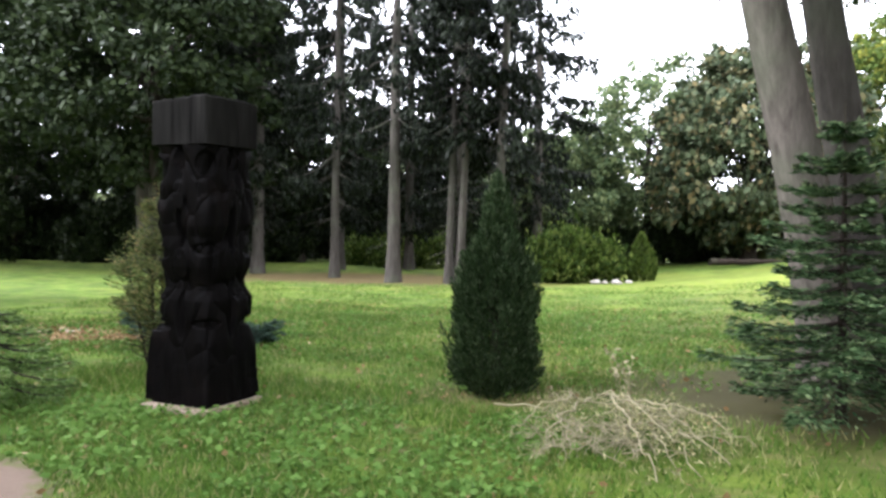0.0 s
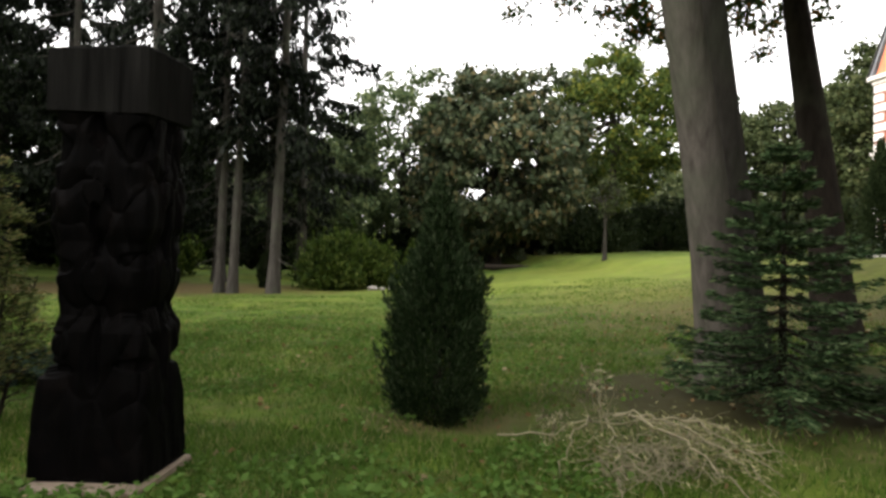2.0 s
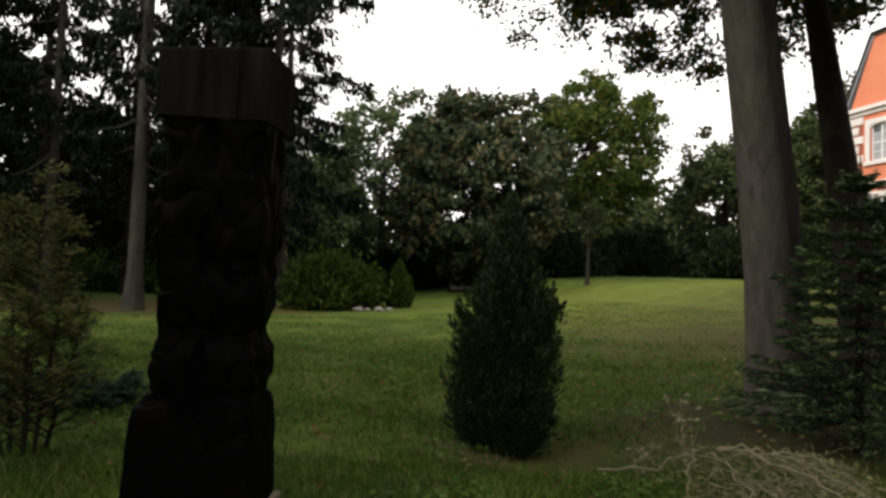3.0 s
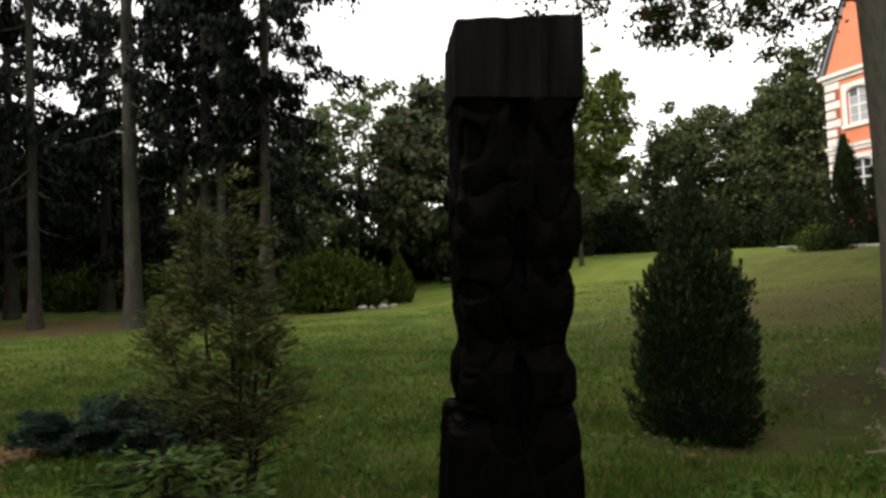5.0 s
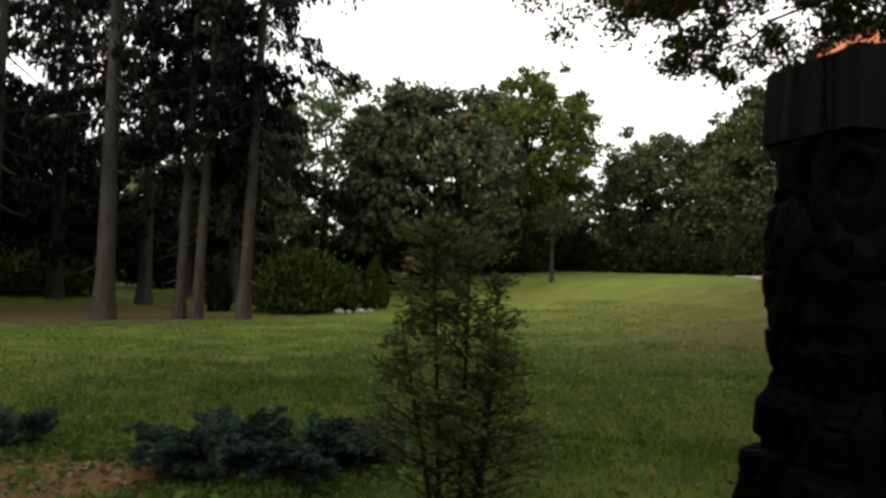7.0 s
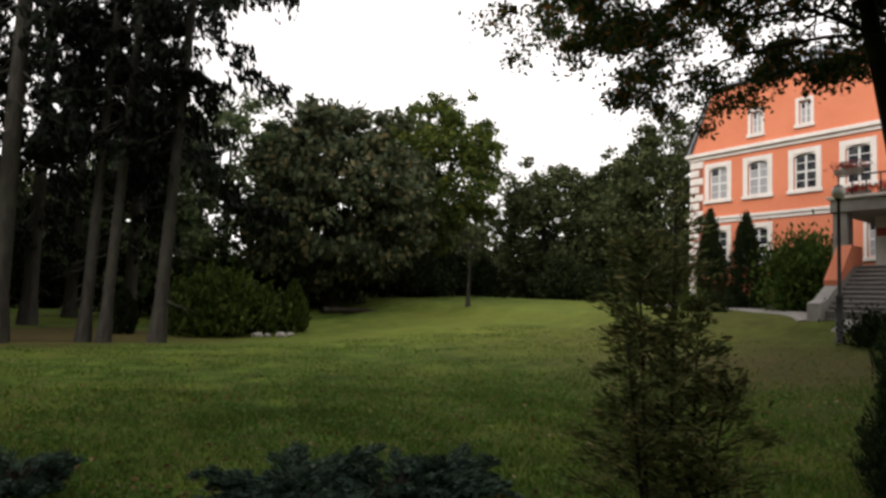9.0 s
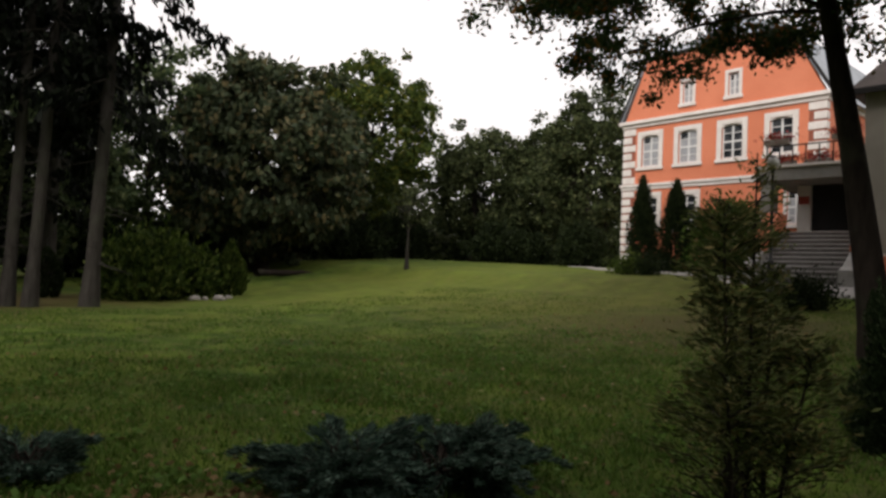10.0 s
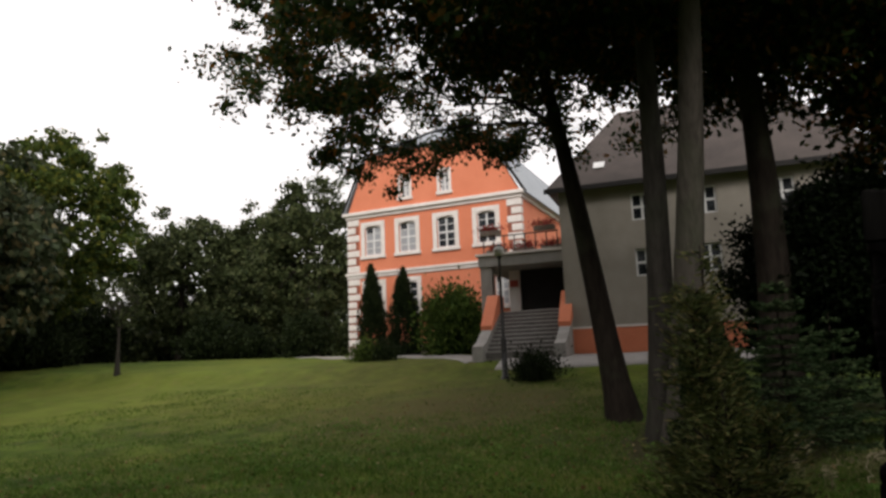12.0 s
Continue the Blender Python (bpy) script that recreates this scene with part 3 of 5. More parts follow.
def grey_house():
    h = empty("grey_building", pose(17.6, 12.3, 1.7, 0, 0, -90), "grey roughcast building with a brown hipped roof", "house")
    W, D, H = 11.0, 9.5, 6.35
    cols = [(2.75, 3.55), (5.0, 5.8), (7.6, 8.4)]
    holes = [(a, b, z, z + 1.05) for a, b in cols for z in (2.75, 4.9)]
    part("wall", wall_panel(W, 0.0, H, holes, 0.4), M_GREY, h, "grey roughcast wall")
    boxpart("side_wall", (0.002, 0.4, 0.4, D, 0, H), M_GREY, h)
    boxpart("side_wall", (W - 0.4, W - 0.002, 0.4, D, 0, H), M_GREY, h)
    boxpart("back_wall", (0.4, W - 0.4, D - 0.4, D, 0, H), M_GREY, h)
    boxpart("floor_slab", (0.41, W - 0.41, 0.41, D - 0.41, 4.2, 4.4), M_DARK, h)
    boxpart("plinth", (-0.04, W + 0.04, -0.05, 0.2, -0.4, 0.9), M_ORANGE, h, "orange painted plinth", 0.01)
    boxpart("plinth_band", (-0.06, W + 0.06, -0.07, 0.2, 0.903, 0.98), M_WHITE, h)
    for a, b, c, d in holes:
        window_unit(h, a, b, c, d, 0, 2, 2, False)
    bm = bmesh.new()
    e = 0.45
    low = [bm.verts.new(q) for q in ((-e, -e, H), (W + e, -e, H), (W + e, D + e, H), (-e, D + e, H))]
    hi = [bm.verts.new(q) for q in ((2.2, D / 2, H + 4.6), (W - 2.2, D / 2, H + 4.6))]
    for q in ((low[0], low[1], hi[1], hi[0]), (low[1], low[2], hi[1]), (low[2], low[3], hi[0], hi[1]), (low[3], low[0], hi[0]), (low[3], low[2], low[1], low[0])):
        bm.faces.new(q)
    part("roof", bm, M_TILE_ROOF, h, "brown shingle hipped roof")
    boxpart("eaves_board", (-e - 0.03, W + e + 0.03, -e - 0.06, -e - 0.003, H - 0.14, H + 0.05), M_DARK, h, "dark eaves gutter")
    sk = boxpart("skylight", (-0.22, 0.22, -0.25, 0.25, 0, 0.06), M_FRAME, h, "small pale roof window", 0.01)
    ang = math.atan2(4.6, D / 2 + e)
    sk.matrix_basis = pose(1.6, 0.75, H + (0.75 + e) * math.tan(ang) + 0.01, math.degrees(ang), 0, 0)
    V, F = tubes([([(3.95, -0.08, 0.0), (3.95, -0.08, H - 0.1)], [0.055, 0.055])], 8)
    child("downpipe", smooth(mesh_np("downpipe", V, F, M_FRAME)), h, "pale rainwater downpipe")


grey_house()


def street_lamp(x, y):
    lp = empty("street_lamp", pose(x, y, g1(x, y)), "black iron park lamp with an opal globe", "lamp")
    V, F = tubes([([(0, 0, z) for z in (-0.1, 0.05, 0.06, 1.25, 1.3, 1.38, 4.08, 4.11, 4.19)], [0.16, 0.16, 0.11, 0.095, 0.11, 0.055, 0.042, 0.08, 0.08])], 14)
    child("post", mesh_np("post", V, F, M_IRON), lp, "black iron post with a thicker base")
    bm = bmesh.new()
    bmesh.ops.create_uvsphere(bm, u_segments=20, v_segments=14, radius=0.19, matrix=Matrix.Translation((0, 0, 4.35)))
    g = part("globe", bm, M_GLOBE, lp, "opal glass globe")
    smooth(g.data)
    V, F = tubes([([(0, 0, 4.5), (0, 0, 4.53), (0, 0, 4.57), (0, 0, 4.6)], [0.13, 0.12, 0.06, 0.005])], 14)
    child("cap", mesh_np("cap", V, F, M_IRON), lp)


street_lamp(13.79, 13.85)


# ---- the carved post ----
def totem():
    Z = np.concatenate([np.linspace(0, 2.3, 170), [2.31, 2.325, 2.33, 2.42, 2.52, 2.62, 2.71, 2.725]])
    A = np.linspace(0, 2 * np.pi, 168, endpoint=False)
    prof_z = [0.0, 0.15, 0.4, 0.6, 0.7, 0.8, 0.95, 1.05, 1.12, 1.25, 1.4, 1.52, 1.62, 1.8, 2.0, 2.12, 2.3]
    prof_r = [0.345, 0.34, 0.33, 0.316, 0.3, 0.3, 0.296, 0.264, 0.268, 0.294, 0.3, 0.29, 0.312, 0.312, 0.308, 0.3, 0.31]
    # limbs and heads of the figures: angle, height, width, height spread, depth
    lumps = []
    for k in range(4):
        ca, fa = math.radians(45 + 90 * k), math.radians(90 * k)
        lumps += [(ca, lz + 0.07 * math.sin(3 * k), lw, lh, ld) for lz, lw, lh, ld in ((2.12, 0.22, 0.1, -0.03), (1.68, 0.26, 0.16, 0.012), (1.38, 0.3, 0.05, -0.022), (0.88, 0.3, 0.1, 0.015), (0.72, 0.34, 0.035, -0.03))]
        lumps += [(fa, lz + 0.08 * math.cos(2 * k), lw, lh, ld) for lz, lw, lh, ld in ((2.14, 0.14, 0.1, -0.05), (1.8, 0.2, 0.12, 0.03), (1.48, 0.1, 0.2, -0.05), (1.2, 0.26, 0.13, 0.035), (0.74, 0.14, 0.2, -0.04))]
    V = []
    for z in Z:
        cap = z > 2.315
        r = 0.325 if cap else np.interp(z, prof_z, prof_r)
        p = 45.0 if cap else np.interp(z, [0, 0.3, 0.7, 2.3], [22, 14, 7, 8])
        for a in A:
            c, s = math.cos(a), math.sin(a)
            k = (abs(c) ** p + abs(s) ** p) ** (-1 / p)
            rr = r * k
            if not cap and z > 0.03:
                for la, lz, lw, lh, ld in lumps:
                    da = (a - la + math.pi) % (2 * math.pi) - math.pi
                    q = (da / lw) ** 2 + ((z - lz) / lh) ** 2
                    if q < 4:
                        rr += ld / (1 + math.exp((q - 1.2) * 9))
                # chiselled grooves between rounded pieces
                w = 0.35 * noise.noise((c * 2, s * 2, z * 2))
                near = noise.voronoi((c * 1.25 + w, s * 1.25, z * 2.6 + w))[0]
                gap = near[1] - near[0]
                rr += (0.034 * min(1.0, gap / 0.3) ** 0.6 - 0.022) * min(1.0, max(0.25, (z - 0.25) * 3))
                rr += 0.006 * noise.noise((c * 9, s * 9, z * 3)) + 0.004 * math.sin(14 * a + 5 * math.sin(z * 2))
                rr = min(rr, r * k * 1.07)
                # the foot stands out on one face below a rough step
                if z < 0.7 + 0.02 * math.sin(9 * s) and c < -0.5:
                    rr += 0.055 * min(1, (-c - 0.5) * 6)
            elif cap:
                rr += 0.006 * noise.noise((c * 5, s * 5, z * 2.5)) + 0.004 * noise.noise((c * 22, s * 22, z * 0.8))
                # a drying crack and chipped upper corners
                rr -= 0.03 * math.exp(-((a - 3.55 - 0.05 * math.sin(z * 9)) / 0.018) ** 2) + 0.02 * max(0, k - 1.25) * (z > 2.7)
            if z > 2.72:
                rr -= 0.014
            tilt = 0.02 * c + 0.012 * noise.noise((c * 4, s * 4, 1)) if z > 2.7 else 0
            V.append((rr * c, rr * s, z + tilt))
    n, m = len(Z), len(A)
    F = [(i * m + j, i * m + (j + 1) % m, (i + 1) * m + (j + 1) % m, (i + 1) * m + j) for i in range(n - 1) for j in range(m)]
    me = bpy.data.meshes.new("carved_post")
    me.from_pydata(V + [(0, 0, 2.73)], [], F + [((n - 1) * m + j, (n - 1) * m + (j + 1) % m, n * m) for j in range(m)])
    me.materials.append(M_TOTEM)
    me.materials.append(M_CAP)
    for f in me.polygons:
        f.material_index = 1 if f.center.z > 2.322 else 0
    ob = new("carved_post", me)
    ob.matrix_basis = pose(-2.54, 6.35, 0.035, 3.0, 1.6, -18)
    tagged(ob, "tall carved near-black oak post with a square cap", "sculpture")
    bm = bmesh.new()
    box(bm, -0.33, 0.405, -0.5, 0.3, -0.1, 0.034, 0.008)
    me = bpy.data.meshes.new("base_slab")
    bm.to_mesh(me)
    bm.free()
    me.materials.append(M_SLAB)
    sl = new("base_slab", me)
    sl.matrix_basis = pose(-2.55, 6.38, 0.0, 0, 0, -18)
    tagged(sl, "thin pale slab under the carved post", "slab")


totem()


# ---- trees ----
def tree_thing(name, x, y, label, category="tree", group="", rz=0.0):
    return empty(name, pose(x, y, g1(x, y), 0, 0, rz), label, category, group)


def crown_clumps(n, centre, radii, floor, lump=0.35, hollow=0.45):
    """Clump centres in an uneven crown round centre."""
    out = []
    while len(out) < n:
        d = unit(rng.normal(size=3))
        f = 1 + lump * noise.noise(Vector(d) * 1.7 + Vector((centre[0], centre[1], 3.3))) + 0.5 * lump * noise.noise(Vector(d) * 4.1 + Vector(centre))
        r = rng.uniform(hollow, 1.0) ** 0.6 * f
        p = np.array(centre) + d * np.array(radii) * r
        if p[2] > floor:
            out.append(p)
    return np.array(out)


def broadleaf(name, x, y, height, radius, low, label, material, bark_mat, trunk_r, clumps=260, per=60, size=0.3, lean=(0, 0), hang=0.0, stems=None, puff=0.75, centre=None, rz=None, group="", limbs=16, lump=0.35, second_bark=None, limb_r=0.55):
    """A tree in leaf: tapered trunk, limbs that reach into the crown, and clumps of leaves."""
    t = tree_thing(name, x, y, label, "tree", group)
    cz = (height + low) / 2
    c = centre or (lean[0] * cz, lean[1] * cz, cz)
    radii = radius if isinstance(radius, tuple) else (radius, radius, (height - low) / 2)
    P = crown_clumps(clumps, c, radii, low, lump)
    up = P[:, 2] > c[2]
    P[up, 2] = c[2] + (P[up, 2] - c[2]) * (c[2] + radii[2] - 0.4 - c[2]) / (P[:, 2].max() - c[2])
    paths = []
    fork = []
    for bx, by, lx, ly, r0, top in stems or [(0, 0, lean[0], lean[1], trunk_r, height * 0.72)]:
        z = np.linspace(-0.25, top, 14)
        k = z / top
        wob = 0.12 * r0 * np.stack([np.sin(z * 0.9 + bx), np.cos(z * 0.7 + by)], 1)
        pts = np.stack([bx + lx * z + wob[:, 0], by + ly * z + wob[:, 1], z], 1)
        rad = r0 * (1 - 0.72 * np.clip(k, 0, 1)) + r0 * 0.55 * np.exp(-np.clip(z, 0, None) * 2.2)
        paths.append((pts, rad))
        fork.append((pts, rad))
    for k in range(limbs):
        pts, rad = fork[k % len(fork)]
        i = rng.integers(8, len(pts) - 1)
        e = P[rng.integers(len(P))]
        q = bend(pts[i], e, 0.25 * abs(e[2] - pts[i][2]) * 0.3, 7, 0.12)
        paths.append((q, np.linspace(rad[i] * limb_r, 0.02, 7)))
        for _ in range(2):
            e2 = P[np.argsort(((P - e) ** 2).sum(1))[rng.integers(1, min(12, len(P)))]]
            paths.append((bend(q[4], e2, 0.1, 5, 0.08), np.linspace(rad[i] * 0.4 * limb_r, 0.012, 5)))
    for k, stem in enumerate(fork):
        # limbs are shared out among the stems that carry them
        V, F = tubes([stem] + paths[len(fork):][k::len(fork)], 10)
        child("trunk", smooth(mesh_np("trunk", V, F, second_bark if k and second_bark else bark_mat)), t)
    spread = puff * rng.uniform(0.6, 1.3, (len(P), 1, 1))
    L = P[:, None] + rng.normal(size=(len(P), per, 3)) * spread * np.array([0.5, 0.5, 0.34])
    L = L.reshape(-1, 3)
    al = unit(L - np.array(c)) * 0.5 + np.array([0, 0, -hang])
    V, F = leaves(L, size, al, 0.9, 0.62)
    child("crown", mesh_np("crown", V, F, material), t)
    return t


def spruce(name, x, y, height, trunk_r, low, reach, label, lean=(0, 0), density=1.0, material=None, group="tall spruces", dead=True):
    """A tall spruce: bare lower trunk with dead twigs, above it drooping sprays."""
    t = tree_thing(name, x, y, label, "spruce", group)
    z = np.linspace(-0.2, height, 18)
    axis = np.stack([lean[0] * z, lean[1] * z, z], 1)
    paths = [(axis, trunk_r * (1 - 0.85 * np.clip(z / height, 0, 1)) + trunk_r * 0.5 * np.exp(-np.clip(z, 0, None) * 2.5))]
    pts, dirs = [], []
    zz = low
    while zz < height - 0.4:
        k = (zz - low) / (height - low)
        for _ in range(rng.integers(2, 5)):
            a = rng.uniform(0, 2 * np.pi)
            L = reach * (1 - k) ** 0.55 * rng.uniform(0.55, 1.15) + 0.2
            if k < 0.25:
                L *= rng.uniform(0.4, 1.0)
            p0 = np.array([lean[0] * zz, lean[1] * zz, zz])
            e = p0 + np.array([math.cos(a) * L, math.sin(a) * L, -0.42 * L + 0.2 * L * k])
            q = bend(p0, e, -0.10 * L, 7, 0.05)
            paths.append((q, np.linspace(0.035, 0.008, 7)))
            n = int(34 * density * L)
            u = rng.uniform(0.3, 1.0, n) ** 0.8
            b = np.stack([np.interp(u, np.linspace(0, 1, 7), q[:, c]) for c in range(3)], 1)
            side = rng.normal(size=(n, 1)) * 0.32 * (1 - 0.5 * u[:, None])
            b = b + side * np.array([-math.sin(a), math.cos(a), 0]) + np.array([0, 0, -1]) * np.abs(rng.normal(size=(n, 1))) * 0.34
            pts.append(b)
            dirs.append(np.tile([0.25 * math.cos(a), 0.25 * math.sin(a), -1.0], (n, 1)))
        zz += rng.uniform(0.38, 0.85)
    if dead:
        for _ in range(26):
            h = rng.uniform(1.2, low + 2)
            a = rng.uniform(0, 6.28)
            L = rng.uniform(0.3, 1.5)
            paths.append((bend((lean[0] * h, lean[1] * h, h), (lean[0] * h + L * math.cos(a), lean[1] * h + L * math.sin(a), h - 0.35 * L), -0.05, 5, 0.03), np.linspace(0.018, 0.005, 5)))
    V, F = tubes(paths, 7)
    child("trunk", smooth(mesh_np("trunk", V, F, M_SPRUCE_BARK)), t)
    p, d = np.concatenate(pts), np.concatenate(dirs)
    V, F = leaves(p, 0.3, d, 0.6, 0.42)
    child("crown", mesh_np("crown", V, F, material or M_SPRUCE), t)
    return t


def conifer_young(name, x, y, height, reach, label, material, layers=14, per=5, flat=0.25, size=0.09, density=110, bare=0.1, rise=0.15, category="fir"):
    """A young fir with tiers of flat, feathered branches."""
    t = tree_thing(name, x, y, label, category)
    paths = [(np.stack([np.zeros(8), np.zeros(8), np.linspace(-0.1, height, 8)], 1), np.linspace(0.05, 0.006, 8))]
    pts, dirs = [], []
    for k in range(layers):
        u = (k + rng.uniform(0, 0.7)) / layers
        z = height * (bare + (0.97 - bare) * u)
        for j in range(per):
            a = 6.283 * (j + rng.uniform(-0.3, 0.3)) / per + k * 1.1
            L = reach * (1 - u) ** 0.8 * rng.uniform(0.7, 1.15) + 0.06
            e = np.array([L * math.cos(a), L * math.sin(a), z + rise * L - 0.22 * L * (1 - u)])
            q = bend((0, 0, z), e, -0.08 * L, 6)
            paths.append((q, np.linspace(0.014, 0.003, 6)))
            out = unit(e - np.array([0, 0, z]))
            lat = np.array([-math.sin(a), math.cos(a), 0])
            n = int(density * L)
            w = rng.uniform(0.12, 1.0, n)
            b = np.stack([np.interp(w, np.linspace(0, 1, 6), q[:, c]) for c in range(3)], 1)
            s = rng.uniform(-1, 1, (n, 1))
            b = b + s * lat * (0.34 * L * (1.12 - w[:, None])) + np.array([0, 0, 1]) * rng.normal(size=(n, 1)) * 0.018 - np.array([0, 0, 1]) * np.abs(s) * 0.06 * L
            pts.append(b)
            dirs.append(unit(out + np.sign(s) * lat * 0.8))
    V, F = tubes(paths, 6)
    child("stem", smooth(mesh_np("stem", V, F, M_DARK_BARK)), t)
    V, F = leaves(np.concatenate(pts), size, np.concatenate(dirs), flat, 0.25)
    child("needles", mesh_np("needles", V, F, material), t)
    return t


def column_bush(name, x, y, prof, label, material, n=12000, size=0.1, category="cypress", lobes=0.22, upright=1.0, fill=0.78):
    """A dense upright evergreen within a profile of (height, radius)."""
    t = tree_thing(name, x, y, label, category)
    hz, hr = [p[0] for p in prof], [p[1] for p in prof]
    zz = rng.uniform(0.02, hz[-1], n * 3)
    keep = rng.uniform(0, 1, n * 3) < np.interp(zz, hz, hr) / max(hr) + 0.05
    zz = zz[keep][:n]
    a = rng.uniform(0, 2 * np.pi, len(zz))
    bump = np.array([noise.noise(Vector((math.cos(q) * 2.2, math.sin(q) * 2.2, w * 2.6))) + 0.5 * noise.noise(Vector((math.cos(q) * 5, math.sin(q) * 5, w * 6))) for q, w in zip(a, zz)])
    r = np.interp(zz, hz, hr) * (1 + lobes * bump) * rng.uniform(fill, 1.03, len(zz))
    P = np.stack([r * np.cos(a), r * np.sin(a), zz], 1)
    d = np.stack([0.45 * np.cos(a), 0.45 * np.sin(a), np.full(len(a), upright)], 1)
    V, F = leaves(P, size, d, 0.35, 0.3)
    child("foliage", mesh_np("foliage", V, F, material), t)
    k = np.linspace(0, 0.8 * hz[-1], 8)
    core = [(np.stack([0 * k, 0 * k, k - 0.05], 1), np.linspace(0.07, 0.01, 8))]
    for j in range(14):
        q = rng.uniform(0, 6.28)
        z0 = rng.uniform(0.05, 0.5) * hz[-1]
        rr = np.interp(z0 + 0.3, hz, hr) * 0.7
        core.append((bend((0, 0, z0 * 0.6), (rr * math.cos(q), rr * math.sin(q), z0 + 0.3), 0.02, 5), np.linspace(0.02, 0.006, 5)))
    V, F = tubes(core, 6)
    child("stem", smooth(mesh_np("stem", V, F, M_DARK_BARK)), t)
    return t


def plume_bush(name, x, y, prof, label, material, plumes=330, per=120, size=0.055, category="cypress", grow=1.0):
    """An upright evergreen of many pointed plumes that rise along a profile of (height, radius)."""
    t = tree_thing(name, x, y, label, category)
    hz, hr = [p[0] for p in prof], [p[1] for p in prof]
    top = hz[-1]
    pts, dirs, core = [], [], [(np.stack([np.zeros(8), np.zeros(8), np.linspace(-0.05, 0.9 * top, 8)], 1), np.linspace(0.06, 0.008, 8))]
    for k in range(plumes):
        z1 = top * rng.uniform(0.06, 1.02) ** 0.95
        a = rng.uniform(0, 6.283)
        lob = 1 + 0.5 * noise.noise(Vector((math.cos(a) * 1.6, math.sin(a) * 1.6, z1 * 1.7 + 5)))
        r1 = np.interp(z1, hz, hr) * lob * rng.uniform(0.78, 1.06)
        L = rng.uniform(0.25, 0.5) * grow
        e = np.array([r1 * math.cos(a), r1 * math.sin(a), z1 + 0.06])
        b = np.array([0.62 * r1 * math.cos(a), 0.62 * r1 * math.sin(a), max(0.04, z1 - L)])
        u = rng.uniform(0, 1, per)
        fat = 0.09 * grow * (1 - u) ** 0.6 * np.minimum(1, 0.4 + 3 * u)
        o = rng.normal(size=(per, 3)) * fat[:, None] * 0.75
        pts.append(b + (e - b) * u[:, None] + o)
        dirs.append(unit(e - b) + o * 5 / grow)
        if k % 8 == 0:
            core.append((bend((0, 0, max(0.02, z1 - 0.6 * grow)), b, 0.02, 5), np.linspace(0.018, 0.005, 5)))
    V, F = leaves(np.concatenate(pts), size, np.concatenate(dirs), 0.3, 0.3)
    child("foliage", mesh_np("foliage", V, F, material), t)
    V, F = tubes(core, 6)
    child("stem", smooth(mesh_np("stem", V, F, M_DARK_BARK)), t)
    return t


def shrub(name, x, y, rx, ry, h, label, material, clumps=90, per=60, size=0.16, category="shrub", up=0.6, puff=0.28, group=""):
    t = tree_thing(name, x, y, label, category, group)
    P = crown_clumps(clumps, (0, 0, h * 0.42), (rx * 0.92, ry * 0.92, h * 0.5), 0.05, 0.5, 0.3)
    paths = [(bend((rng.normal() * 0.12 * rx, rng.normal() * 0.12 * ry, -0.05), p, 0.05, 5, 0.02), np.linspace(0.03, 0.005, 5)) for p in P[::3]]
    V, F = tubes(paths, 5)
    tagged(child("branch_growth", mesh_np("branch_growth", V, F, M_DARK_BARK), t), kind="stuff")
    L = (P[:, None] + rng.normal(size=(len(P), per, 3)) * puff * rng.uniform(0.6, 1.3, (len(P), 1, 1))).reshape(-1, 3)
    L = L[L[:, 2] > 0.01]
    V, F = leaves(L, size, unit(L) * 0.6 + np.array([0, 0, up]), 0.8, 0.45)
    child("leaves", mesh_np("leaves", V, F, material), t)
    return t


# tall spruces on the needle-covered rise
SPRUCE = "tall spruce with bare grey-brown trunk and drooping dark sprays"
spruce("spruce", -8.7, 30.5, 24, 0.21, 5.0, 3.1, SPRUCE, density=1.3)
spruce("spruce", -5.4, 28.0, 26, 0.29, 7.0, 3.3, SPRUCE, density=1.3)
spruce("spruce", -3.1, 28.4, 24, 0.18, 6.5, 3.0, SPRUCE, (0.02, 0), 1.3)
spruce("spruce", -2.6, 28.1, 23, 0.18, 7.0, 3.0, SPRUCE, (0.03, 0), 1.3)
spruce("spruce", -1.1, 27.9, 25, 0.22, 6.0, 4.0, SPRUCE, (0.03, 0), 1.9)
for sx, sy, sh in ((-13.5, 33, 23), (-11, 39, 25), (-7.2, 41, 26), (-3.6, 37, 24), (0.6, 39, 23), (-16.5, 38, 25), (-1, 44, 22)):
    spruce("spruce", sx, sy, sh, 0.3, rng.uniform(3.0, 4.5), 3.8, "dark spruce in the back row of the grove", density=1.25, group="back row spruces")

# the park's broadleaved trees
broadleaf("ash_tree", 8.1, 48, 14.2, 5.2, 2.5, "round-topped ash tree with light green crown", M_DOME, M_DARK_BARK, 0.3, 210, 60, 0.34)
broadleaf("ash_tree", 2.5, 47, 11.0, 4.5, 1.0, "lower ash tree at the lawn's edge", M_DOME, M_DARK_BARK, 0.25, 240, 60, 0.34)
broadleaf("chestnut_tree", 13.4, 43.5, 13.4, 6.0, 0.3, "broad dark horse chestnut with leaves down to the lawn", M_CHESTNUT, M_DARK_BARK, 0.4, 560, 60, 0.42, hang=0.9)
broadleaf("maple_tree", 25.0, 48.5, 16.8, 5.6, 3.0, "tall maple with yellow-green crown", M_MAPLE, M_DARK_BARK, 0.4, 440, 60, 0.36, lump=0.45)
broadleaf("oak_tree", 39.0, 49.5, 13.6, 4.6, 1.5, "dark green oak at the edge of the park", M_OAK, M_DARK_BARK, 0.35, 320, 60, 0.36, lump=0.6)
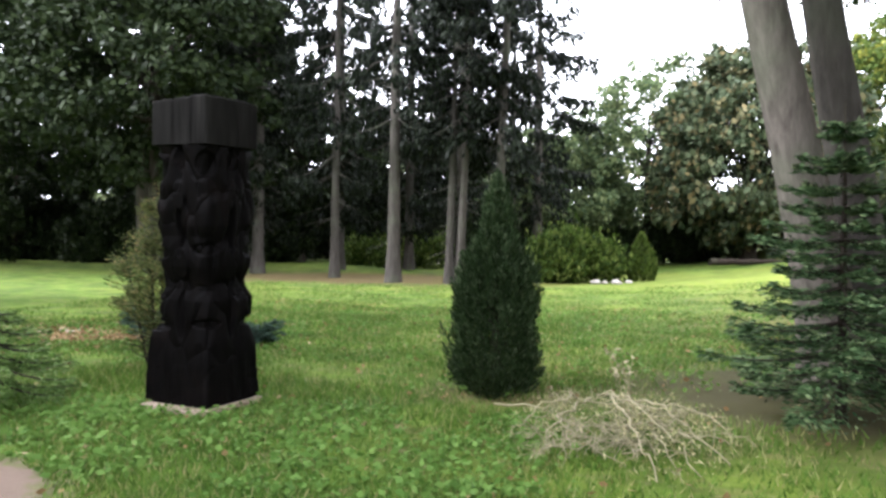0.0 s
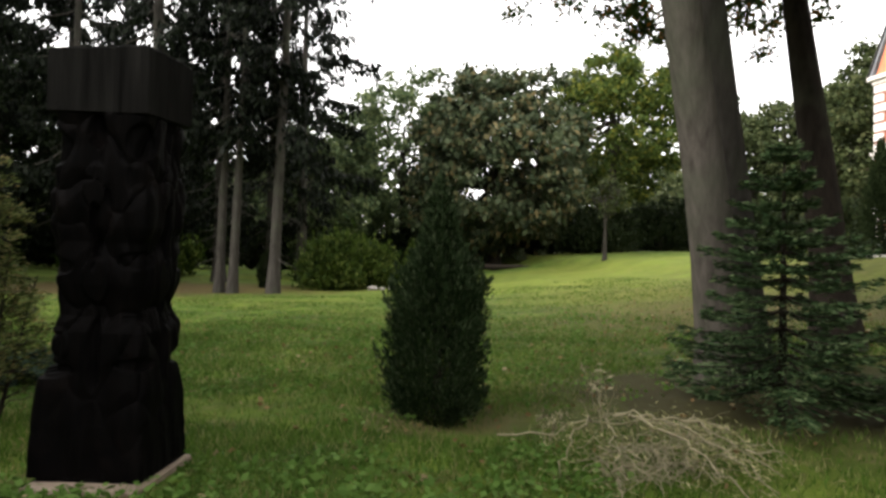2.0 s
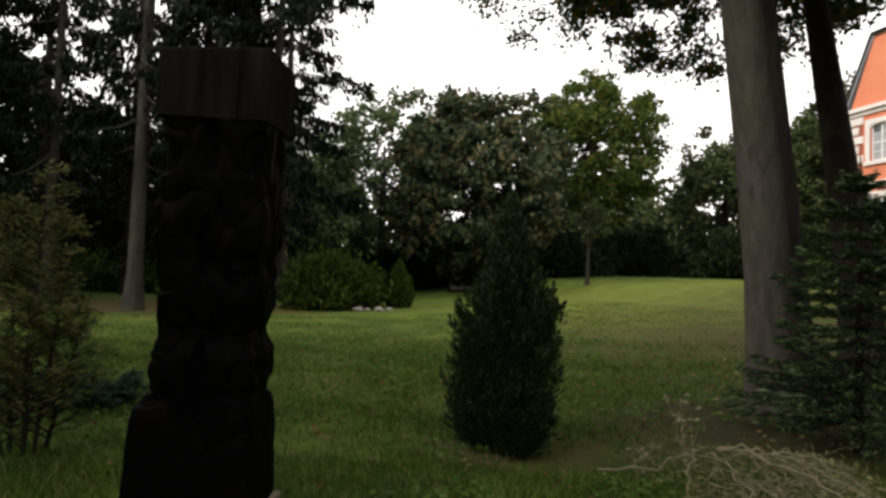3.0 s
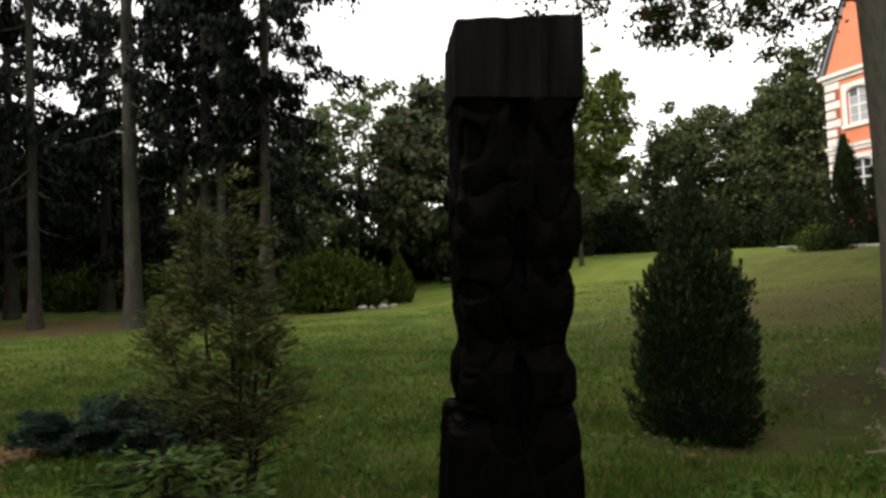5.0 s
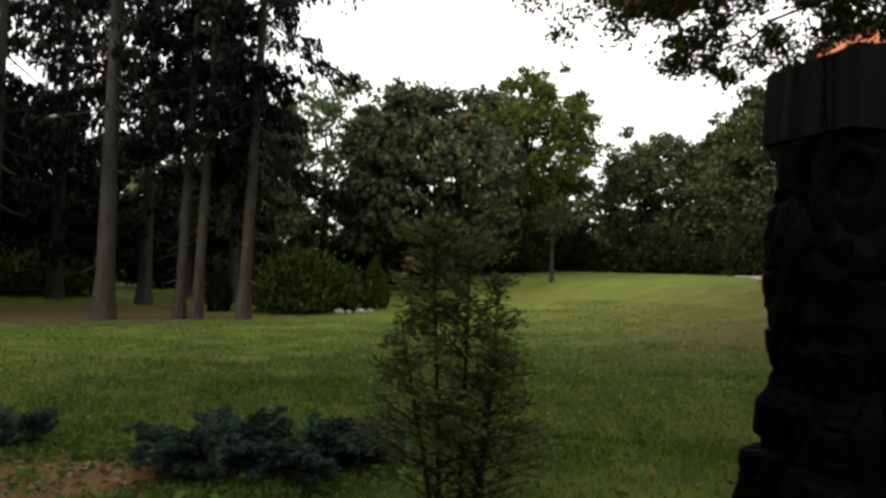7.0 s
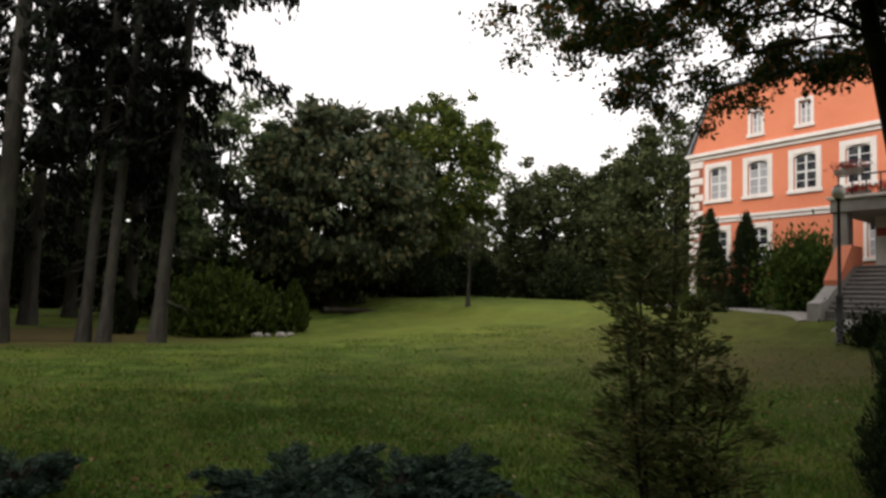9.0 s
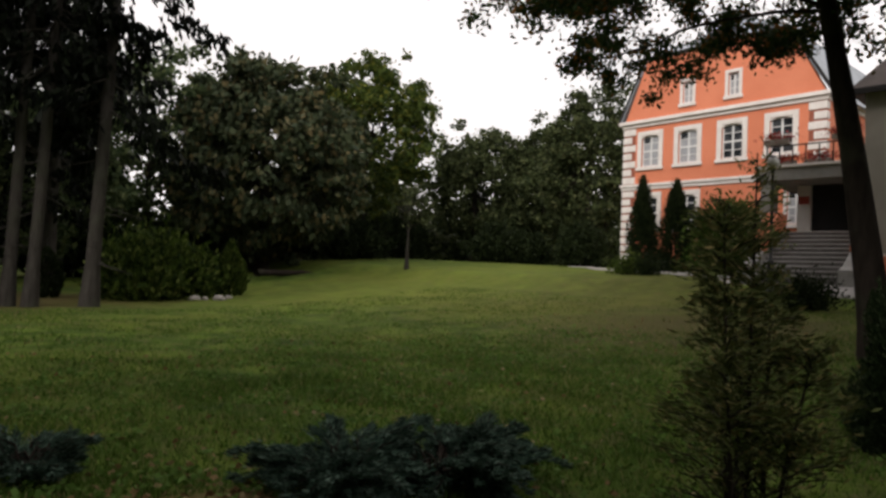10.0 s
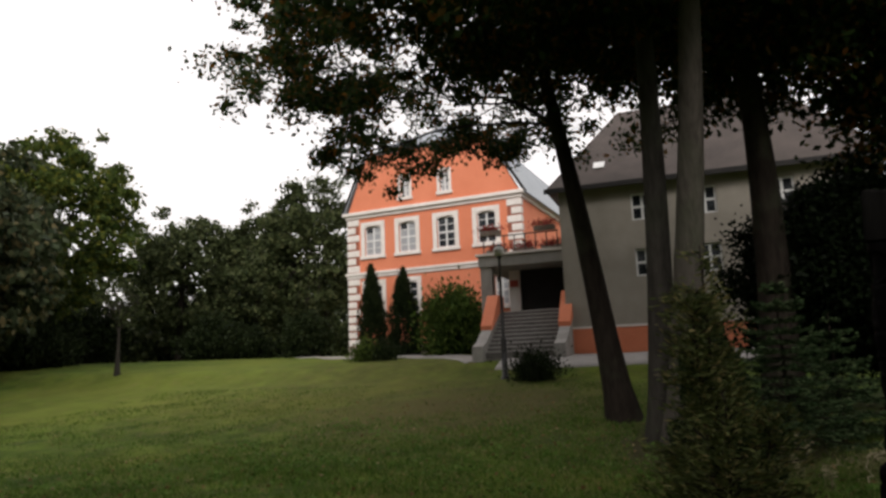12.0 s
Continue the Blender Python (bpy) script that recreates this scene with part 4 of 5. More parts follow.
broadleaf("oak_tree", 46, 46.5, 15.0, 5.0, 2.0, "dark green oak beside the orange house", M_OAK, M_DARK_BARK, 0.4, 380, 60, 0.36, lump=0.6)
broadleaf("oak_tree", 37, 35.6, 15.0, 4.4, 1.0, "dark green oak behind the house corner", M_OAK, M_DARK_BARK, 0.3, 340, 60, 0.34, lump=0.6)
# oaks of the wood: leaves darker than M_OAK, shade put into the colour
broadleaf("oak_tree", -24, 40, 22, 9.0, 4.5, "large dark oak with low sweeping limbs", M_HEDGE_SHADED, M_GREY_BARK, 0.65, 620, 60, 0.42, hang=0.3, limbs=26)
broadleaf("oak_tree", -18, 51, 16, 6.5, 2.0, "large dark oak behind the spruces", M_HEDGE_SHADED, M_DARK_BARK, 0.5, 480, 60, 0.42)
broadleaf("oak_tree", -34, 33, 20, 9.0, 3.0, "large dark oak on the wood's edge", M_HEDGE_SHADED, M_DARK_BARK, 0.5, 520, 60, 0.42, hang=0.3)
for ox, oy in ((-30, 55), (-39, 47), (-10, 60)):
    broadleaf("oak_tree", ox, oy, 14, 6.0, 0.5, "dense dark oak in the wood behind the lawn", M_HEDGE_SHADED, M_DARK_BARK, 0.4, 380, 60, 0.45)
broadleaf("oak_tree", -18, 31, 17, 6.0, 4.5, "dark oak with a drooping crown", M_HEDGE_SHADED, M_DARK_BARK, 0.3, 420, 60, 0.36, hang=0.4)
broadleaf("young_tree", 15.46, 32.4, 4.6, 0.9, 2.2, "slender young tree with thin green crown and brown trunk", M_OAK, M_SPRUCE_BARK, 0.1, 18, 36, 0.16, puff=0.45, limbs=10)

# the double linden and the leaning tree over the lawn
broadleaf("linden_tree", 3.72, 8.13, 18, (6.5, 6.5, 4.6), 6.0, "old linden with two grey leaning trunks", M_LINDEN, M_GREY_BARK, 0.3, 1050, 130, 0.17,
          stems=[(0, 0, -0.235, -0.10, 0.28, 12), (0.56, 0.32, -0.17, -0.04, 0.26, 12)], centre=(-1.2, 0.0, 11.2), limbs=8, puff=0.7, second_bark=M_SPRUCE_BARK)
broadleaf("leaning_tree", 6.6, 9.35, 15, (6.2, 6.0, 4.2), 6.9, "dark leaning tree with low spreading leafy boughs", M_LINDEN, M_DARK_BARK, 0.3, 620, 110, 0.15,
          stems=[(0, 0, -0.014, 0.152, 0.29, 11)], centre=(1.6, 4.5, 10.5), limbs=14, puff=0.5, hang=0.4, lump=0.55, limb_r=0.25)
broadleaf("dark_tree", 5.6, 6.3, 15, (4.5, 4.5, 4.5), 6.0, "dark broadleaved tree by the forecourt", M_LINDEN, M_DARK_BARK, 0.3, 580, 120, 0.17,
          stems=[(0, 0, -0.03, 0.01, 0.37, 11)], limbs=8, puff=0.7)
broadleaf("dark_tree", 6.8, 1.7, 12.5, 3.1, 2.2, "dense dark broadleaved tree beside the yew", M_LINDEN, M_DARK_BARK, 0.25, 420, 120, 0.17, limbs=10, puff=0.7)


def far_woods():
    """The closing belt of woodland round the park."""
    V, F = [], []
    for k in range(150):
        a = rng.uniform(-math.pi, math.pi)
        r = rng.uniform(62, 95)
        cx, cy = 4 + r * math.sin(a), 14 + r * math.cos(a)
        h = rng.uniform(9, 15)
        P = crown_clumps(70, (cx, cy, g1(cx, cy) + h * 0.5), (5, 5, h * 0.52), 0.3, 0.4)
        L = (P[:, None] + rng.normal(size=(len(P), 14, 3)) * 0.8).reshape(-1, 3)
        v, f = leaves(L, 0.95, None, 1.0, 0.7)
        V.append(v)
        F.append(f)
    for k in range(270):
        a = rng.uniform(-math.pi, math.pi)
        r = rng.uniform(54, 62)
        cx, cy = 4 + r * math.sin(a), 14 + r * math.cos(a)
        P = crown_clumps(46, (cx, cy, g1(cx, cy) + 1.2), (3.4, 3.4, 2.6), 0.1, 0.4)
        L = (P[:, None] + rng.normal(size=(len(P), 14, 3)) * 0.55).reshape(-1, 3)
        v, f = leaves(L, 0.6, None, 1.0, 0.7)
        V.append(v)
        F.append(f)
    V, F = joined(zip(V, F))
    tagged(new("far_woods", mesh_np("far_woods", V, F, M_OAK)), "belt of dark green woodland closing the park", "woods", kind="stuff")


far_woods()

# ---- planting on the lawn ----
plume_bush("cypress", 0.07, 7.74, [(0, 0.4), (0.15, 0.53), (0.45, 0.59), (0.8, 0.54), (1.2, 0.46), (1.5, 0.36), (1.75, 0.23), (2.0, 0.12), (2.3, 0.02)], "dense dark green dwarf cypress on the lawn", M_CYPRESS, 480, 120)
conifer_young("young_fir", 3.1, 6.6, 2.75, 1.15, "young green fir with tiered feathery branches", M_FIR, 17, 6, density=300, size=0.08)
conifer_young("young_fir", 4.35, 5.7, 2.1, 1.0, "smaller young green fir under the linden", M_FIR, 12, 6, density=340, size=0.075)
conifer_young("fir_sapling", -4.28, 5.8, 0.95, 0.85, "low fir sapling with spreading light green branches", M_SAPLING, 7, 6, density=300, bare=0.25, size=0.058, rise=0.05)
broadleaf("yew_tree", 7.4, 4.2, 5.3, 2.6, 0.6, "broad yew by the forecourt, shade put into its needle colour", M_YEWTREE, M_DARK_BARK, 0.12, 760, 170, 0.11, puff=0.5, limbs=8)


def thin_tree():
    """A thin many-stemmed young conifer with sparse feathery twigs."""
    t = tree_thing("young_larch", -3.88, 7.81, "thin young larch with several stems and sparse twigs", "larch")
    stems, paths, pts, dirs = [], [], [], []
    for bx, by, h, lx, ly in ((0, 0, 2.28, 0.02, 0.0), (-0.1, 0.05, 2.0, -0.04, 0.02), (0.08, -0.06, 1.6, 0.1, 0.02), (-0.14, 0.0, 1.35, -0.22, -0.03), (0.12, 0.1, 1.25, 0.2, 0.08), (0.02, -0.1, 1.2, 0.03, -0.18)):
        z = np.linspace(-0.05, h, 9)
        ax = np.stack([bx + lx * z, by + ly * z, z], 1)
        stems.append((ax, np.linspace(0.02, 0.004, 9)))
        for k in range(int(42 * h / 2)):
            w = rng.uniform(0.1, 0.98)
            p0 = np.array([np.interp(w, np.linspace(0, 1, 9), ax[:, c]) for c in range(3)])
            a = rng.uniform(0, 6.283)
            L = (0.55 * (1 - w) ** 0.7 * min(1, 0.35 + 2.2 * w) + 0.08) * rng.uniform(0.55, 1.1)
            e = p0 + np.array([L * math.cos(a), L * math.sin(a), 0.35 * L])
            q = bend(p0, e, 0.03, 5, 0.01)
            paths.append((q, np.linspace(0.007, 0.002, 5)))
            n = int(360 * L * np.clip(1.9 * w - 0.3, 0.04, 1.0))
            u = rng.uniform(0.1, 1, n)
            b = np.stack([np.interp(u, np.linspace(0, 1, 5), q[:, c]) for c in range(3)], 1)
            pts.append(b + rng.normal(size=(n, 3)) * 0.035)
            dirs.append(np.tile(unit(e - p0), (n, 1)))
    for q in stems:
        V, F = tubes([q], 6)
        child("stem", smooth(mesh_np("stem", V, F, M_DARK_BARK)), t)
    V, F = tubes(paths, 5)
    tagged(child("twig_growth", smooth(mesh_np("twig_growth", V, F, M_DARK_BARK)), t), kind="stuff")
    V, F = leaves(np.concatenate(pts), 0.06, np.concatenate(dirs), 0.5, 0.24)
    child("needles", mesh_np("needles", V, F, M_YEW), t)


thin_tree()


def juniper(x, y, r, h, label):
    t = tree_thing("creeping_juniper", x, y, label, "juniper", "creeping junipers")
    paths, pts, dirs = [], [], []
    for k in range(26):
        a0 = rng.uniform(0, 6.283)
        L0, h0 = r * rng.uniform(0.45, 1.1), h * rng.choice((0.5, 0.8, 1.2, 1.65)) * rng.uniform(0.8, 1.2)
        for _ in range(4):
            a = a0 + rng.normal() * 0.22
            L = L0 * rng.uniform(0.7, 1.1)
            e = np.array([L * math.cos(a), L * math.sin(a), h0 * rng.uniform(0.75, 1.15)])
            q = bend((0, 0, 0.03), e, 0.12 * L, 7, 0.03)
            paths.append((q, np.linspace(0.014, 0.003, 7)))
            n = int(430 * L)
            u = rng.uniform(0.3, 1, n) ** 0.7
            b = np.stack([np.interp(u, np.linspace(0, 1, 7), q[:, c]) for c in range(3)], 1)
            lat = np.array([-math.sin(a), math.cos(a), 0.0])
            s = rng.normal(size=(n, 1)) * 0.075 * (1.15 - u[:, None])
            pts.append(b + s * lat + rng.normal(size=(n, 3)) * 0.012)
            dirs.append(unit(e * (1, 1, 0.6)) + np.sign(s) * lat * 0.6)
    V, F = tubes(paths, 5)
    tagged(child("stem_growth", mesh_np("stem_growth", V, F, M_DARK_BARK), t), kind="stuff")
    V, F = leaves(np.concatenate(pts), 0.055, np.concatenate(dirs), 0.35, 0.2)
    child("needles", mesh_np("needles", V, F, M_JUNIPER), t)


for jx, jy, jr, jh in ((-5.0, 10.05, 0.75, 0.23), (-4.3, 9.75, 0.78, 0.2), (-3.75, 10.0, 0.5, 0.18), (-6.5, 11.6, 0.4, 0.16)):
    juniper(jx, jy, jr, jh, "low blue-green creeping juniper spreading over the lawn")

shrub("broom_shrub", 1.6, 31.2, 1.7, 1.3, 2.3, "rounded bright green shrub at the lawn's edge", M_SHRUB, 150, 60, 0.26, group="bright shrubs")
shrub("broom_shrub", 3.2, 31.6, 1.25, 1.2, 1.9, "rounded bright green shrub at the lawn's edge", M_SHRUB, 130, 60, 0.26, group="bright shrubs")
column_bush("arborvitae", 5.25, 31.6, [(0, 0.5), (0.6, 0.75), (1.3, 0.5), (2.2, 0.05)], "small bright green conical arborvitae", M_SHRUB, 3000, 0.2, "arborvitae")
column_bush("arborvitae", -1.2, 32.2, [(0, 0.4), (0.6, 0.55), (1.2, 0.4), (1.7, 0.05)], "small dark green conical arborvitae by the spruces", M_HEDGE_SHADED, 2500, 0.16, "arborvitae")
plume_bush("arborvitae", 23.1, 23.3, [(0, 0.7), (1, 0.85), (2.5, 0.65), (3.8, 0.35), (4.7, 0.08)], "tall dark pointed arborvitae before the house", M_HEDGE_SHADED, 260, 60, 0.15, "arborvitae", 2.6)
plume_bush("arborvitae", 23.0, 21.45, [(0, 0.8), (1, 1.0), (2.5, 0.75), (3.6, 0.4), (4.4, 0.1)], "tall dark pointed arborvitae before the house", M_HEDGE_SHADED, 260, 60, 0.15, "arborvitae", 2.6)
shrub("lilac_bush", 22.3, 18.5, 1.75, 1.5, 3.3, "large light green bush beside the porch", M_LILAC, 150, 60, 0.24, puff=0.4)
shrub("small_bush", 19.0, 21.65, 0.6, 0.55, 0.8, "small rounded yellow-green bush by the footpath", M_SHRUB, 40, 50, 0.13)
shrub("small_bush", 18.7, 20.55, 0.36, 0.36, 0.7, "small round dark green bush by the footpath", M_HEDGE_SHADED, 40, 50, 0.11)
shrub("low_bush", 13.35, 12.75, 0.7, 0.65, 0.75, "low dark green bush beside the lamp", M_HEDGE_SHADED, 60, 60, 0.12)
shrub("dark_shrub", 28.5, 30.5, 1.5, 1.5, 3.0, "dark green shrub at the house corner", M_HEDGE_SHADED, 120, 60, 0.24)
shrub("understorey_bush", 31, 40, 2.5, 2, 3.0, "dark green undergrowth at the park's edge", M_HEDGE_SHADED, 110, 60, 0.3)
shrub("understorey_bush", 21, 45, 3, 2, 2.5, "dark green undergrowth at the park's edge", M_HEDGE_SHADED, 110, 60, 0.3)
shrub("understorey_bush", 40, 43, 3, 2, 3.0, "dark green undergrowth at the park's edge", M_HEDGE_SHADED, 110, 60, 0.3)
shrub("hazel_bush", -7.5, 44, 2.6, 1.6, 2.4, "light green hazel bush behind the spruces", M_SHRUB, 110, 60, 0.3)
shrub("hazel_bush", -11, 47, 2.4, 1.6, 2.4, "light green hazel bush behind the spruces", M_SHRUB, 110, 60, 0.3)


shrub("understorey_bush", 32, 53, 4, 2.5, 5.0, "dark green undergrowth at the park's edge", M_HEDGE_SHADED, 160, 60, 0.34)
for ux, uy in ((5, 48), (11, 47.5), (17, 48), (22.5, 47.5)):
    shrub("understorey_bush", ux, uy, 4.5, 2, 3.4, "dark green undergrowth at the park's edge", M_HEDGE_SHADED, 190, 60, 0.36)
# oaks out of view, added to keep sky light off the near ground
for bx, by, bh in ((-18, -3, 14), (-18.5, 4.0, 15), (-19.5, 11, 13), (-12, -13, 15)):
    broadleaf("oak_tree", bx, by, bh, 5.2, 1.5, "unseen dark oak behind the walk, added to shade the near ground", M_HEDGE_SHADED, M_DARK_BARK, 0.4, 330, 60, 0.5)
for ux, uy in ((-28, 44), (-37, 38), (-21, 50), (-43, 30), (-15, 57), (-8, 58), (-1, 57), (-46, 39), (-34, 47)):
    shrub("understorey_bush", ux, uy, 5, 3, 4.2 if uy < 55 else 8.0, "dark green undergrowth under the oaks", M_HEDGE_SHADED, 220, 70, 0.42)


def white_post(x, y):
    t = empty("white_post", pose(x, y, g1(x, y)), "small whitewashed stone post by the far drive", "post", "white posts")
    V, F = tubes([([(0, 0, -0.1), (0, 0, 0.5), (0, 0, 0.6), (0, 0, 0.63)], [0.13, 0.12, 0.08, 0.01])], 8)
    child("shaft", mesh_np("shaft", V, F, M_WHITE), t)


for px_, py_ in ((-12.9, 54.5), (-10.4, 53.5), (-7.0, 52.2)):
    white_post(px_, py_)


# dark bar in log form, added for the line of shade under the chestnut
def chestnut_shade_log():
    V, F = tubes([(bend((-2.4, -0.9, 0.13), (2.4, 0.9, 0.16), 0.03, 12, 0.02), np.linspace(0.19, 0.12, 12))], 10)
    lg = new("chestnut_shade_log", smooth(mesh_np("chestnut_shade_log", V, F, M_DARK_BARK)))
    lg.matrix_basis = pose(12.0, 38.2, g1(12.0, 38.2))
    tagged(lg, "dark log shape standing in for the shade line under the chestnut", "log")


chestnut_shade_log()


def stones():
    for k in range(5):
        bm = bmesh.new()
        bmesh.ops.create_icosphere(bm, subdivisions=2, radius=1)
        for v in bm.verts:
            v.co *= 1 + 0.25 * noise.noise(v.co * 1.5 + Vector((k * 3.1, 0, 0)))
        r = rng.uniform(0.1, 0.2)
        bmesh.ops.scale(bm, verts=bm.verts, vec=(r * 1.4, r, r * 0.7))
        me = bpy.data.meshes.new("stone")
        bm.to_mesh(me)
        bm.free()
        me.materials.append(M_STONE)
        x, y = 3.2 + k * 0.32 + rng.normal() * 0.1, 29.9 + rng.normal() * 0.15
        s = new("stone", me)
        s.matrix_basis = pose(x, y, g1(x, y) + r * 0.3, 0, 0, k * 50)
        tagged(s, "pale round field stone beside the shrubs", "stone", "stones by the shrubs")


stones()


def dead_bough():
    """A cut dead bough with many dry twigs, lying on the grass."""
    b = empty("dead_bough", pose(0.95, 5.75, g1(0.95, 5.75)), "dry pale dead bough with many twigs on the grass", "branches")
    arcs = [((-0.8, 0.5, 0.14), (1.0, 0.12, 0.2), 0.06, 0.009), ((0.1, 0.3, 0.3), (0.3, -1.0, 0.04), 0.12, 0.013), ((0.0, 0.25, 0.28), (-0.45, -0.75, 0.05), 0.1, 0.01),
            ((0.15, 0.2, 0.3), (0.85, -0.6, 0.05), 0.12, 0.011), ((0.05, 0.25, 0.3), (0.6, -0.85, 0.04), 0.14, 0.009), ((-0.1, 0.3, 0.25), (-0.7, -0.3, 0.04), 0.1, 0.008), ((0.3, 0.2, 0.25), (1.15, -0.15, 0.06), 0.1, 0.009)]
    spray = []
    for p0, p1, sag, r in arcs:
        q = bend(p0, p1, sag, 14, 0.022)
        V, F = tubes([(q, np.linspace(r, r * 0.4, len(q)))], 6)
        child("branch", smooth(mesh_np("branch", V, F, M_TWIG)), b)
        s = q[rng.integers(3, 14, 260)] + rng.normal(size=(260, 3)) * (0.09, 0.09, 0.05)
        s[:, 2] = np.maximum(s[:, 2] - 0.03, 0.01)
        spray.append(s)
    V, F = leaves(np.concatenate(spray), 0.05, np.array([0.2, -1.0, -0.2]), 0.8, 0.16)
    child("dry_needles", mesh_np("dry_needles", V, F, M_DRY), b, "straw-coloured dry needles")
    paths = []
    for k in range(64):
        a = rng.uniform(0, 6.283)
        r = rng.uniform(0, 0.6)
        p0 = np.array([0.12 + r * math.cos(a) * 1.1, -0.25 + r * math.sin(a) * 0.9, rng.uniform(0.02, 0.27)])
        c = rng.uniform(0, 6.283)
        L = rng.uniform(0.12, 0.5)
        e = p0 + np.array([L * math.cos(c), L * math.sin(c), rng.uniform(-0.25, 0.12)])
        e[2] = max(e[2], 0.02)
        q = bend(p0, e, rng.uniform(-0.02, 0.08), 7, 0.03)
        paths.append((q, np.linspace(rng.uniform(0.003, 0.007), 0.0015, 7)))
        for _ in range(5):
            i = rng.integers(1, 6)
            f = q[i] + rng.normal(size=3) * (0.12, 0.12, 0.06)
            f[2] = max(f[2], 0.01)
            paths.append((bend(q[i], f, 0.01, 4, 0.01), np.linspace(0.003, 0.001, 4)))
    V, F = tubes(paths, 5)
    tagged(child("twig_growth", mesh_np("twig_growth", V, F, M_TWIG), b), kind="stuff")


dead_bough()


def dry_weed(x, y, h, stalks):
    """A tuft of tall dry stalks with a few withered leaves."""
    w = empty("dry_weed", pose(x, y, g1(x, y)), "tuft of tall pale dry weed stalks in the grass", "weed", "dry weeds on the lawn")
    pts = []
    for k in range(stalks):
        a, L = rng.uniform(0, 6.283), h * rng.uniform(0.55, 1.0)
        q = bend((rng.normal() * 0.04, rng.normal() * 0.04, -0.02), (0.35 * L * math.cos(a), 0.35 * L * math.sin(a), L), 0.04, 8, 0.012)
        V, F = tubes([(q, np.linspace(0.0045, 0.0015, 8))], 5)
        child("stalk", smooth(mesh_np("stalk", V, F, M_TWIG)), w)
        pts.append(q[rng.integers(2, 8, 14)] + rng.normal(size=(14, 3)) * 0.03)
    V, F = leaves(np.concatenate(pts), 0.06, None, 1.0, 0.35)
    child("withered_leaves", mesh_np("withered_leaves", V, F, M_TWIG), w)


dry_weed(1.35, 6.75, 0.75, 6)
dry_weed(0.75, 6.55, 0.4, 4)


